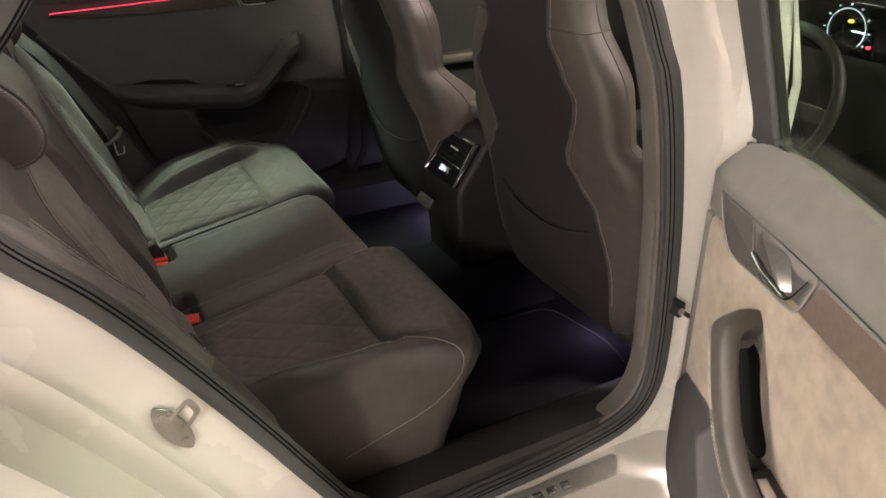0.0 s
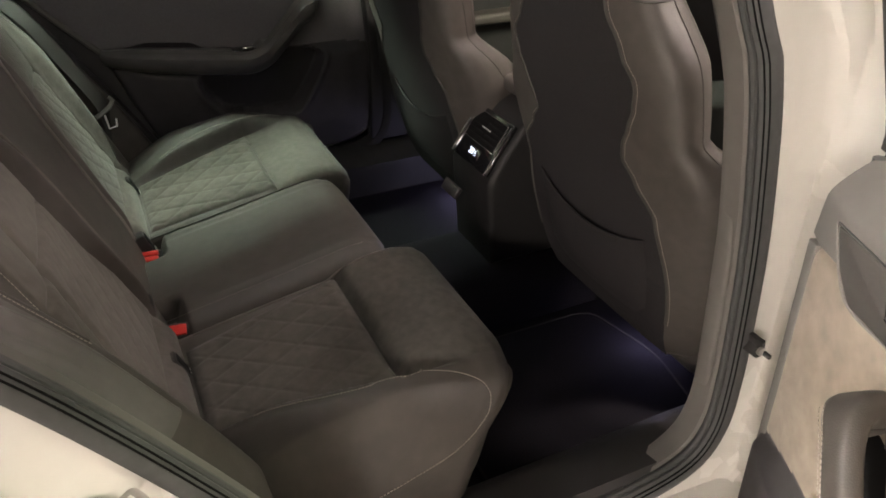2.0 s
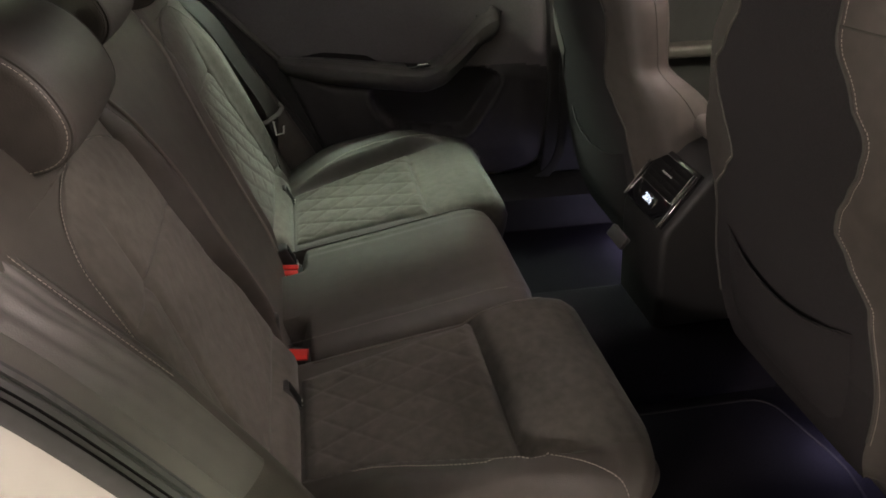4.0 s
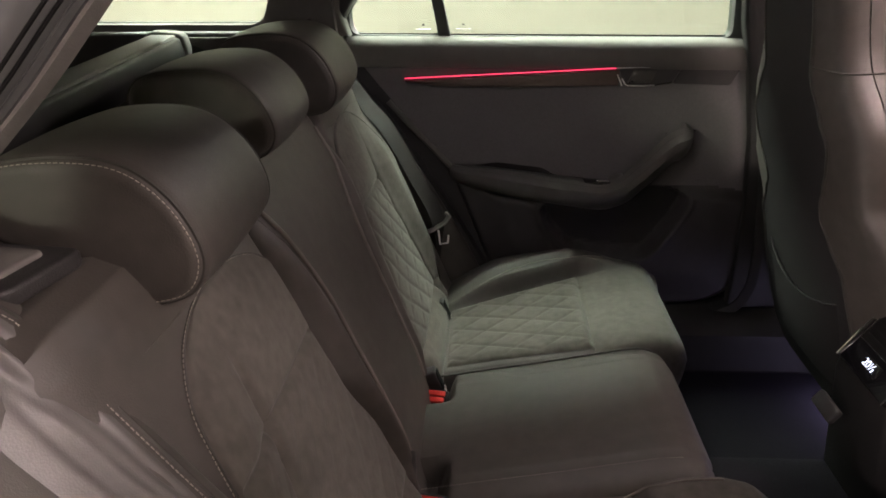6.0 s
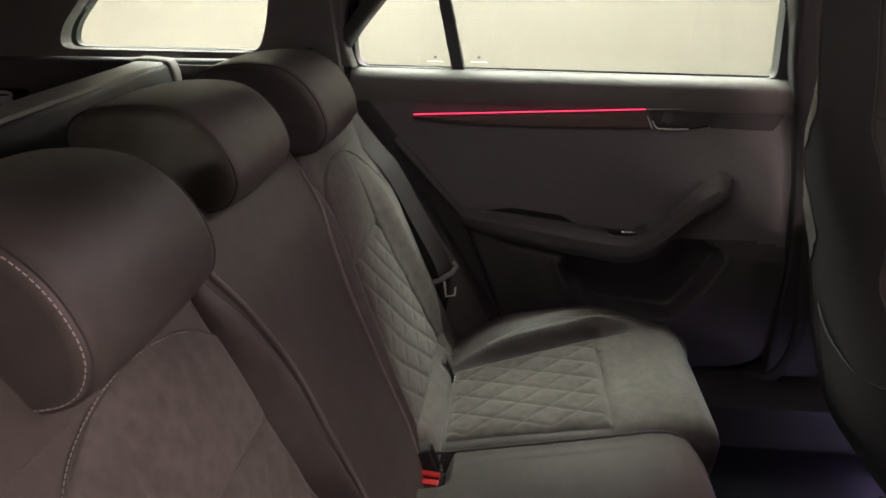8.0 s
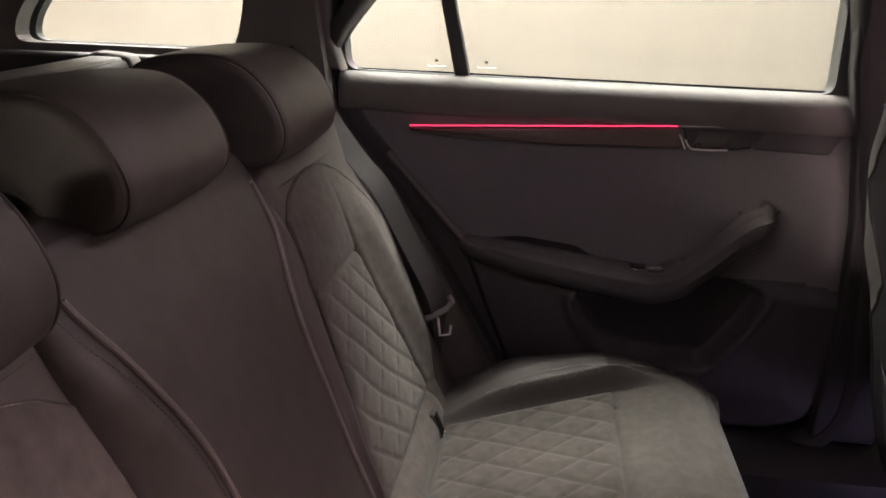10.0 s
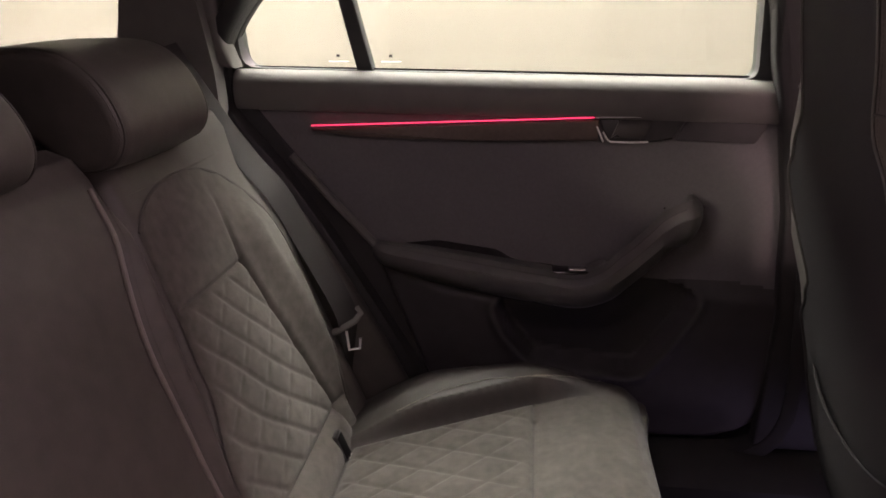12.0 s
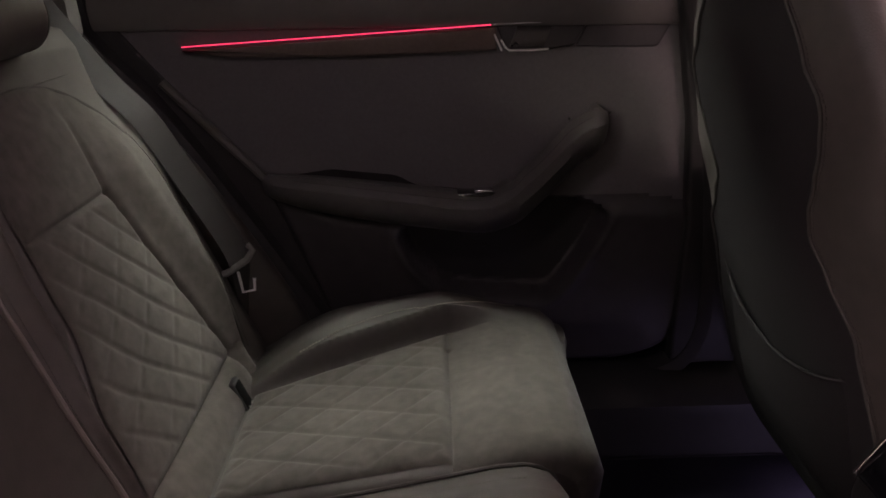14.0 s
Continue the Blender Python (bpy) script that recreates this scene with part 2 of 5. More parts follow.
def rounded(poly, r=0.02, n=4):
    """The outline poly with its corners rounded."""
    out = []
    k = len(poly)
    for i in range(k):
        p, a, b = Vector(poly[i]), Vector(poly[i - 1]), Vector(poly[(i + 1) % k])
        ra = min(r, (a - p).length * 0.45)
        rb = min(r, (b - p).length * 0.45)
        s, e = p + (a - p).normalized() * ra, p + (b - p).normalized() * rb
        for j in range(n + 1):
            t = j / n
            out.append(tuple(s * (1 - t) ** 2 + p * 2 * t * (1 - t) + e * t * t))
    return out


def smoothstep(a, b, x):
    t = min(1.0, max(0.0, (x - a) / (b - a)))
    return t * t * (3 - 2 * t)


def bumpy(x, c, w):
    return math.exp(-((x - c) / w) ** 2)


def quilt(p, q, depth=0.004, cross=1.0):
    """Relief of diamonds sewn down where p or q is whole; cross weakens the second row of seams."""
    du, dv = abs(p - round(p)), abs(q - round(q))
    fu = 0.62 * smoothstep(0.0, 0.10, du) + 0.38 * min(1.0, du / 0.42)
    fv = 0.62 * smoothstep(0.0, 0.10, dv) + 0.38 * min(1.0, dv / 0.42)
    return depth * (min(fu, 1.0 - cross * (1.0 - fv)) - 1.0)


from mathutils.bvhtree import BVHTree

# ------------------------------------------------------------ the garage round the car
def room():
    part("floor", box(-6.5, 5.5, -7.2, 2.95, -0.2, 0.0, 0), CONCRETE)
    part("ceiling", box(-6.5, 5.5, -7.2, 2.95, 2.9, 3.0, 0), WALL)
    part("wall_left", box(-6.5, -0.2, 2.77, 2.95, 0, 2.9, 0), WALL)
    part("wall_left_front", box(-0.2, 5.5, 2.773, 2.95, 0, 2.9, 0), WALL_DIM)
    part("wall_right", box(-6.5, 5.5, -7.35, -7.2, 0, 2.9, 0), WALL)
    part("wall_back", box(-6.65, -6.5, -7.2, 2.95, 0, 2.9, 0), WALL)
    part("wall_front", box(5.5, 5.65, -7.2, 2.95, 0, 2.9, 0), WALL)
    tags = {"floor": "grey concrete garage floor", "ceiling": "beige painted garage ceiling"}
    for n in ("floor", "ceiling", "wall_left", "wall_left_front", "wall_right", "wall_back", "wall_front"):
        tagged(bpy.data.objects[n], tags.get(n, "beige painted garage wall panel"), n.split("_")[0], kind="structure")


room()

for lx, ly, hx, hy, deep, col, power in LAMPS:
    lamp = thing("ceiling_light", "flat ceiling light panel with white diffuser", "ceiling light", "ceiling lights")
    part("frame", box(lx - hx - 0.05, lx + hx + 0.05, ly - hy - 0.05, ly + hy + 0.05, 2.86, 2.9), STEEL, lamp)
    part("diffuser", box(lx - hx, lx + hx, ly - hy, ly + hy, 2.858 - deep, 2.858, 0), glowing("lamp_panel", col, power), lamp)

# ------------------------------------------------------------ rear seat
BN = Vector((1, 0, 0.40)).normalized()
BU = Vector((-0.40, 0, 1)).normalized()
B0 = Vector((0.135, 0, 0.49))


INNER_EDGE = [(-0.2, 0.150), (0.06, 0.150), (0.15, 0.160), (0.28, 0.205), (0.37, 0.216), (0.50, 0.228), (0.70, 0.228)]


def inner_edge(v):
    """Where the outer backrests meet the centre one, at the height v."""
    for (v0, a0), (v1, a1) in zip(INNER_EDGE, INNER_EDGE[1:]):
        if v0 <= v <= v1:
            return a0 + (a1 - a0) * smoothstep(0, 1, (v - v0) / (v1 - v0))
    return 0.2


def back(v, n, y):
    """A place on the backrest: v up along its face, n out of it."""
    a, e = abs(y), inner_edge(v)
    if 0.13 < a <= 0.2:
        a = 0.13 + (a - 0.13) * (e - 0.13) / 0.07
    elif 0.2 < a < 0.46:
        a = e + (a - 0.2) * (0.46 - e) / 0.26
    return B0 + BU * v + BN * n + Vector((0, math.copysign(a, y), 0))


def dense(poly, step):
    out = []
    for (a, b), s in zip(zip(poly, poly[1:] + poly[:1]), [step] * len(poly)):
        a, b = Vector(a), Vector(b)
        k = max(1, round((b - a).length / s))
        out += [a + (b - a) * (i / k) for i in range(k)]
    return out


def pillow(profile, ys, r, place, disp, split, r2=None, thick=None):
    """A cushion: the profile lofted over ys with rounded ends, raised by disp, its faces sorted by split. Gives {key: (verts, faces)}."""
    k = len(profile)
    nrm = []
    area = sum(profile[i].x * profile[(i + 1) % k].y - profile[(i + 1) % k].x * profile[i].y for i in range(k))
    for i in range(k):
        d = (profile[(i + 2) % k] - profile[i - 2]).normalized()
        nrm.append(Vector((d.y, -d.x)) if area > 0 else Vector((-d.y, d.x)))
    lo, hi = ys[0], ys[-1]
    r2 = r2 or r
    pts = []
    for y in ys:
        d = 0.0
        if y - lo < r:
            d = r - math.sqrt(max(0, r * r - (r - (y - lo)) ** 2))
        if hi - y < r2:
            d = r2 - math.sqrt(max(0, r2 * r2 - (r2 - (hi - y)) ** 2))
        if thick:
            mid = Vector(thick[:2])
            row = [p + m * disp(p, y) - mid for p, m in zip(profile, nrm)]
            pts.append([place(mid.x + q.x * (1 - d / thick[2]), mid.y + q.y * (1 - d / thick[3]), y) for q in row])
        else:
            pts.append([place(*(p + m * (disp(p, y) - d)), y) for p, m in zip(profile, nrm)])
    out = {}
    for i in range(len(ys) - 1):
        ym = (ys[i] + ys[i + 1]) / 2
        for j in range(k):
            q = (j + 1) % k
            key = split((profile[j] + profile[q]) / 2, ym)
            v, f = out.setdefault(key, ([], []))
            f.append(tuple(range(len(v), len(v) + 4)))
            v += [pts[i][j], pts[i][q], pts[i + 1][q], pts[i + 1][j]]
    for row, base in ((pts[0], lo), (pts[-1], hi)):
        v, f = out.setdefault("cover", ([], []))
        f.append(tuple(range(len(v), len(v) + k)))
        v += row
    return out


def spread_ys(lo, hi, step, edge=0.02):
    k = max(2, round((hi - lo - 2 * edge) / step))
    e = [edge * (1 - math.cos(math.pi / 2 * i / 5)) for i in range(5)]
    return [lo + a for a in e] + [lo + edge + (hi - lo - 2 * edge) * i / k for i in range(k + 1)] + [hi - a for a in e[::-1]]


bench = thing("rear_bench_seat", "black leather and grey suede rear bench with quilted inserts", "car seat")

BACK_PROFILE = dense([(-0.10, 0.0), (0.555, 0.0), (0.585, -0.008), (0.605, -0.030), (0.615, -0.07), (0.61, -0.12), (-0.10, -0.12)], 0.0045)
SEAM = [(0.215, 0.475), (0.245, 0.497), (0.285, 0.511), (0.33, 0.519), (0.385, 0.5215), (0.446, 0.513), (0.495, 0.492), (0.533, 0.455), (0.551, 0.41), (0.561, 0.344), (0.568, 0.266), (0.563, 0.180), (0.553, 0.107), (0.546, 0.05)]


def arch_out(v):
    """The outer seam of the suede panel at the height v."""
    for (y0, v0), (y1, v1) in zip(SEAM[4:], SEAM[5:]):
        if v1 <= v <= v0:
            return y0 + (y1 - y0) * (v0 - v) / max(1e-6, v0 - v1)
    return SEAM[-1][0]


def arch_in(v):
    for (y0, v0), (y1, v1) in zip(SEAM[:4], SEAM[1:5]):
        if v0 <= v <= v1:
            return y0 + (y1 - y0) * (v - v0) / max(1e-6, v1 - v0)
    return SEAM[0][0]


def quilt_edge(v):
    return 0.437 + 0.245 * max(0.0, min(0.30, 0.372 - v))


def outer_back(side):
    """The backrest of an outer seat; side is 1 for the far seat and -1 for the one at the open door."""
    def disp(p, y):
        a, v = abs(y), p.x
        if p.y < -0.02 or v > 0.57:
            return 0.0
        low = 1 - smoothstep(0.36, 0.50, v)
        q = quilt_edge(v)
        rise = 0.026 if side > 0 else 0.014
        d = rise * low * smoothstep(q + 0.002, q + 0.075, a) * (1 - 0.6 * smoothstep(0.575, 0.65, a))
        d += 0.006 * math.cos((a - 0.36) * 6.0) * (1 - smoothstep(0.45, 0.55, v))
        d -= 0.009 * bumpy(a, q, 0.007) * low
        d += 0.005 * bumpy(v, 0.43, 0.06) * bumpy(a, 0.37, 0.13)
        return d

    ys = spread_ys(0.202, 0.655, 0.009, 0.05)
    got = pillow(BACK_PROFILE, [side * y for y in ys] if side > 0 else [-y for y in ys[::-1]], 0.055 if side < 0 else 0.02, back, disp,
                 lambda p, y: "cover", 0.055 if side > 0 else 0.02)
    b = mk("backrest", *got["cover"], LEATHER, bench, "black leather backrest with suede centre")

    def panel(name, label, v0, v1, inner, outer, relief, rows, cols, mat):
        """A sewn-in panel, tucked in along its edges."""
        grid = []
        for i in range(rows + 1):
            v = v0 + (v1 - v0) * i / rows
            row = []
            for j in range(cols + 1):
                a = inner(v) + (outer(v) - inner(v)) * j / cols
                edge = min(a - inner(v), outer(v) - a, v - v0, v1 - v)
                n = 0.003 * math.sqrt(smoothstep(0, 0.005, edge)) + 0.0010 + relief(v, a) * smoothstep(0.0, 0.020, edge)
                row.append(back(v, disp(Vector((v, 0)), a) + n, side * a))
            grid.append(row)
        return mk(name, *loft(grid, closed=False, cap=False), mat, b, label, smooth=60)

    rows, keys = [], []
    nv, na = 150, 100
    for i in range(nv + 1):
        v = 0.066 + 0.4555 * i / nv
        lo, hi = (0.214 if v < SEAM[0][1] else arch_in(v)), arch_out(v)
        row, key = [], []
        for j in range(na + 1):
            a = lo + (hi - lo) * j / na
            edge = min(a - lo, hi - a, v - 0.066, 0.5215 - v)
            k = min(0.366 - v, (quilt_edge(v) if side > 0 else 0.60) - a)
            n = 0.0010 + 0.003 * math.sqrt(smoothstep(0, 0.005, edge)) - 0.0048 * bumpy(k, 0.0, 0.0036) * smoothstep(0.0, 0.012, edge)
            seams = quilt((v - 0.028 + a - 0.34) / 0.060, (v - 0.05 - 0.7 * (a - 0.34)) / 0.075, 0.0050 if side > 0 else 0.0016, 0.40)
            n += (0.004 + seams) * smoothstep(0.0, 0.018, k) * smoothstep(0.0, 0.016, edge)
            row.append(back(v, disp(Vector((v, 0)), a) + n, side * a))
            key.append(k > 0)
        rows.append(row)
        keys.append(key)
    for name, label, want in (("quilted_insert", "dark grey suede, diamond quilted", True), ("upper_panel", "smooth dark grey suede", False)):
        vs, fs = [], []
        for i in range(nv):
            for j in range(na):
                if keys[i][j] == want:
                    fs.append(tuple(range(len(vs), len(vs) + 4)))
                    vs += [rows[i][j], rows[i][j + 1], rows[i + 1][j + 1], rows[i + 1][j]]
        mk(name, vs, fs, SUEDE, b, label, smooth=70)
    panel("lower_strip", "smooth dark grey suede strip", -0.03, 0.064, lambda v: 0.214, lambda v: 0.545,
          lambda v, a: 0.014 * bumpy(v, 0.02, 0.04), 16, 30, SUEDE)
    seam = spline([back(v, 0.001 + disp(Vector((v, 0)), a), side * a) for a, v in SEAM], 8)
    mk("piping", *tube(seam, 0.0016, 6), PIPING, b)
    off = [p + BN * 0.0022 for p in spline([back(v, disp(Vector((v, 0)), a + 0.005), side * (a + 0.005)) for a, v in SEAM], 8)]
    mk("stitching", *dashes(off), THREAD if side < 0 else PIPING, b, "pale stitching" if side < 0 else "")
    return b


def centre_edge(v):
    """Where the flat middle of the centre backrest is piped."""
    return 0.122 + 0.010 * smoothstep(0.15, 0.34, v) + 0.048 * smoothstep(0.32, 0.58, v)


def centre_back():
    def disp(p, y):
        a, v = abs(y), p.x
        if p.y < -0.02 or v > 0.56:
            return 0.0
        up = (1 - smoothstep(0.47, 0.56, v)) * smoothstep(-0.01, 0.12, v)
        e = centre_edge(v)
        d = 0.013 * up * (1 - smoothstep(0.170, 0.198, a)) + 0.010 * up * bumpy(a, max(e + 0.028, 0.162), 0.016)
        d += 0.004 * up * bumpy(a, 0.196 - 0.16 * (0.52 - v), 0.008) * smoothstep(0.25, 0.45, v)
        return d - 0.003 * up * bumpy(a, e + 0.007, 0.0035)
    got = pillow(BACK_PROFILE, spread_ys(-0.197, 0.197, 0.004, 0.018), 0.018, back, disp, lambda p, y: "cover")
    b = mk("backrest", *got["cover"], LEATHER, bench, "black leather centre backrest with raised edges", smooth=60)
    for s in (-1, 1):
        for name, off, r, lift in (("piping", 0.0, 0.0036, 0.0012), ("stitching", 0.012, 0.0, 0.0006)):
            run = []
            for k in range(4, 41):
                v = k / 40 * 0.545
                a = centre_edge(v) + off
                run.append(back(v, disp(Vector((v, 0)), a) + lift, s * a))
            mk(name, *(tube(run, r, 8) if r else dashes(run)), EDGE_PIPING if r else PIPING, b)


outer_back(1)
outer_back(-1)
centre_back()


def cushion_z(x):
    return 0.494 + 0.078 * min(1.0, max(0.0, (x - 0.13) / 0.45))


CUSHION_PROFILE = dense([(0.08, 0.46), (0.13, 0.494), (0.25, 0.517), (0.35, 0.534), (0.452, 0.550), (0.52, 0.565), (0.575, 0.572), (0.606, 0.567), (0.626, 0.550),
                         (0.634, 0.525), (0.630, 0.49), (0.615, 0.43), (0.590, 0.36), (0.555, 0.32), (0.40, 0.31), (0.08, 0.31)], 0.006)
MIDDLE_PROFILE = dense([(0.08, 0.46), (0.13, 0.497), (0.25, 0.520), (0.35, 0.538), (0.44, 0.556), (0.50, 0.568), (0.535, 0.570), (0.558, 0.562), (0.570, 0.545),
                        (0.572, 0.51), (0.565, 0.46), (0.55, 0.38), (0.53, 0.33), (0.40, 0.31), (0.08, 0.31)], 0.006)


def flat_place(a, b, y):
    return Vector((a, y, b))


def outer_cushion(side):
    def corner(p, q, y):
        k = smoothstep(0.42, 0.60, abs(y)) * (1 - smoothstep(0.48, 0.565, q)) * smoothstep(0.42, 0.60, p) if side < 0 else 0.0
        return Vector((p - 0.048 * k, y, q))

    def disp(p, y):
        a, x = abs(y), p.x
        if p.y < cushion_z(x) - 0.03 or x < 0.1:
            return 0.012 * bumpy(a, 0.575, 0.05) * (1 if p.y > 0.42 else 0) if x > 0.5 else 0.0
        fade = smoothstep(0.08, 0.30, x) * (1 - smoothstep(0.44, 0.575, x))
        q = 0.462 + 0.30 * min(0.30, max(0.0, x - 0.16))
        d = fade * (0.046 * smoothstep(q, q + 0.020, a) + 0.014 * smoothstep(q + 0.020, q + 0.06, a) - 0.055 * smoothstep(0.605, 0.675, a))
        d -= 0.005 * bumpy(x, 0.452, 0.006) * (1 if a < 0.5 else 0)
        if x >= 0.452:
            d += 0.006 * bumpy(x, 0.53, 0.05)
            if side < 0:
                d += 0.013 * smoothstep(0.452, 0.480, x) * (1 - smoothstep(0.50, 0.60, a))
        return d

    def split(p, y):
        a, x = abs(y), p.x
        if x >= 0.452 and a < 0.552 and p.y > 0.33:
            return "pad"
        return "cover"

    lo = 0.203 if side > 0 else 0.184
    ys = spread_ys(lo, 0.662, 0.0045, 0.06)
    got = pillow(CUSHION_PROFILE, ys if side > 0 else [-y for y in ys[::-1]], 0.03 if side > 0 else 0.105, corner, disp, split, 0.08 if side > 0 else 0.03, (0.36, 0.43, 0.27, 0.16))
    c = mk("seat_cushion", *got["cover"], LEATHER, bench, "black leather cushion with side bolster")
    grid = []
    for i in range(111):
        x = 0.160 + 0.290 * i / 110
        row = []
        for j in range(89):
            a1 = 0.463 + 0.30 * min(0.30, x - 0.16)
            a0 = 0.222 if side > 0 else 0.246 - 0.13 * (x - 0.16)
            a = a0 + (a1 - a0) * j / 88
            edge = min(a - a0, a1 - a, x - 0.160, 0.450 - x)
            inner = max(0.0, lo + 0.03 - a)
            lift = disp(Vector((x, cushion_z(x))), a) + 0.0015 + 0.003 * math.sqrt(smoothstep(0, 0.006, edge)) + (0.006 + quilt((a + 0.41 * x) / 0.062, (x - (a - 0.42) / 0.93) / 0.075 - 0.38, 0.0048 if side > 0 else 0.0028, 0.85)) * smoothstep(0, 0.02, edge)
            lift -= 0.03 - math.sqrt(0.03 ** 2 - inner ** 2)
            z = 0.494 + 0.023 * (x - 0.13) / 0.12 if x < 0.25 else 0.517 + 0.017 * (x - 0.25) / 0.10 if x < 0.35 else 0.534 + 0.016 * (x - 0.35) / 0.102
            row.append((x - 0.16 * lift, side * a, z + 0.987 * lift))
        grid.append(row)
    mk("quilted_insert", *loft(grid, closed=False, cap=False), SUEDE, c, "dark grey suede, diamond quilted", smooth=60)
    mk("front_pad", *got["pad"], SUEDE, c, "smooth dark grey suede")
    verts, faces = [], []
    for vs, fs in got.values():
        faces += [tuple(k + len(verts) for k in q) for q in fs]
        verts += vs
    skin = BVHTree.FromPolygons(verts, faces)
    line = [(0.22, 0.506, 0.56), (0.28, 0.524, 0.59), (0.36, 0.548, 0.61), (0.44, 0.566, 0.615), (0.50, 0.580, 0.605), (0.54, 0.592, 0.590), (0.562, 0.606, 0.565), (0.560, 0.625, 0.540),
            (0.53, 0.645, 0.520), (0.47, 0.665, 0.496), (0.393, 0.672, 0.475), (0.31, 0.675, 0.45)]
    run = []
    for p in spline(line, 8):
        at, nrm, *_ = skin.find_nearest(Vector((p.x, side * p.y, p.z)))
        out = at - Vector((0.36, side * 0.43, 0.44))
        run.append(at + nrm * math.copysign(0.0012, nrm.dot(out)))
    mk("stitching", *dashes(run, r=0.0008), THREAD, c, "pale stitching")
    if side < 0:
        ridge = []
        for k in range(34):
            x = 0.17 + 0.40 * k / 33
            at, nrm, *_ = skin.find_nearest(Vector((x, -0.192 - 0.010 * smoothstep(0.40, 0.57, x), cushion_z(x) + 0.05)))
            ridge.append(at + Vector((0, 0, 0.0008)))
        mk("piping", *tube(ridge, 0.0018, 6), EDGE_PIPING, c, "worn piping along the inner edge")


def centre_cushion():
    def disp(p, y):
        a, x = abs(y), p.x
        if x < 0.1 or p.y < 0.4:
            return 0.0
        return 0.012 * (1 - smoothstep(0.13, 0.20, a)) - 0.003 * bumpy(a, 0.14, 0.005) - 0.045 * (1 - smoothstep(0.150, 0.185, x)) * smoothstep(0.078, 0.098, a)
    got = pillow(MIDDLE_PROFILE, spread_ys(-0.198, 0.198, 0.008, 0.025), 0.025, flat_place, disp, lambda p, y: "cover")
    c = mk("seat_cushion", *got["cover"], LEATHER, bench, "black leather centre cushion")
    prof = [p for p in MIDDLE_PROFILE if p.x > 0.13 and p.y > 0.40]
    for s in (-1, 1):
        mk("stitching", *dashes([Vector((p.x + 0.001, s * 0.150, p.y + 0.0095)) for p in prof[::3]]), THREAD if s < 0 else PIPING, c)
        if s > 0:
            mk("piping", *tube([Vector((p.x + 0.001, s * 0.182, p.y + 0.003)) for p in prof[::3]], 0.0025, 6), PIPING, c)


outer_cushion(1)
outer_cushion(-1)
centre_cushion()

HEAD_PROFILE = spline([(-0.205, 1.075), (-0.20, 1.115), (-0.165, 1.135), (-0.10, 1.140), (-0.055, 1.130), (-0.020, 1.098), (0.000, 1.055), (0.000, 1.022),
                       (-0.018, 0.997), (-0.055, 0.988), (-0.082, 1.000), (-0.115, 1.028), (-0.16, 1.038)], 6, closed=True)


def headrest(y0, y1, dx, low, tall, wide, near):
    """An L-shaped headrest with a lower lip in front; wide scales its depth."""
    dz = low - 0.988
    prof = [Vector((p[0] * wide + dx, low + (p[1] - 0.988) * tall)) for p in HEAD_PROFILE]
    ys = [y0 + (y1 - y0) * (0.5 - 0.5 * math.cos(math.pi * i / 28)) for i in range(29)]
    mid, half = (y0 + y1) / 2, (y1 - y0) / 2

    def disp(p, y):
        return 0.004 * (1 - ((y - mid) / half) ** 2)
    got = pillow(prof, ys, 0.014, flat_place, disp, lambda p, y: "cover")
    h = mk("headrest", *got["cover"], LEATHER, bench, "black leather headrest with a lower front lip")
    for s, y in ((1, y1 - 0.007), (-1, y0 + 0.007)):
        d = 0.014 - math.sqrt(0.014 ** 2 - 0.007 ** 2)
        cx = sum((p.x for p in prof)) / len(prof)
        cz = sum((p.y for p in prof)) / len(prof)
        k = len(prof)
        line = []
        for i, p in enumerate(prof):
            t = (prof[(i + 1) % k] - prof[i - 1]).normalized()
            m = Vector((t.y, -t.x))
            if m.dot(p - Vector((cx, cz))) < 0:
                m = -m
            line.append(Vector((p.x, y, p.y)) - Vector((m.x, 0, m.y)) * (d - 0.0005))
        mk("piping", *tube(line, 0.0018, 6, closed=True), PIPING, h)
        mk("stitching", *dashes([q + Vector((0, s * 0.004, 0)) + (q - Vector((cx, y, cz))).normalized() * -0.004 for q in line + line[:1]]), THREAD if near else PIPING, h, "pale stitching" if near else "")
    for y in (mid - 0.05, mid + 0.05):
        mk("post", *tube([Vector((dx - 0.11, y, 0.96 + dz)), Vector((dx - 0.105, y, 1.05 + dz))], 0.006, 10), STEEL, h)


headrest(-0.485, -0.255, -0.020, 0.990, 0.925, 1.0, True)
headrest(-0.122, 0.096, -0.048, 1.022, 0.81, 0.92, False)
headrest(0.213, 0.452, -0.028, 1.010, 0.93, 1.0, False)

CREST = [(-0.155, 1.10), (-0.131, 1.073), (-0.081, 1.012), (-0.01, 0.916), (0.064, 0.818), (0.14, 0.694), (0.199, 0.586), (0.24, 0.50), (0.26, 0.44)]


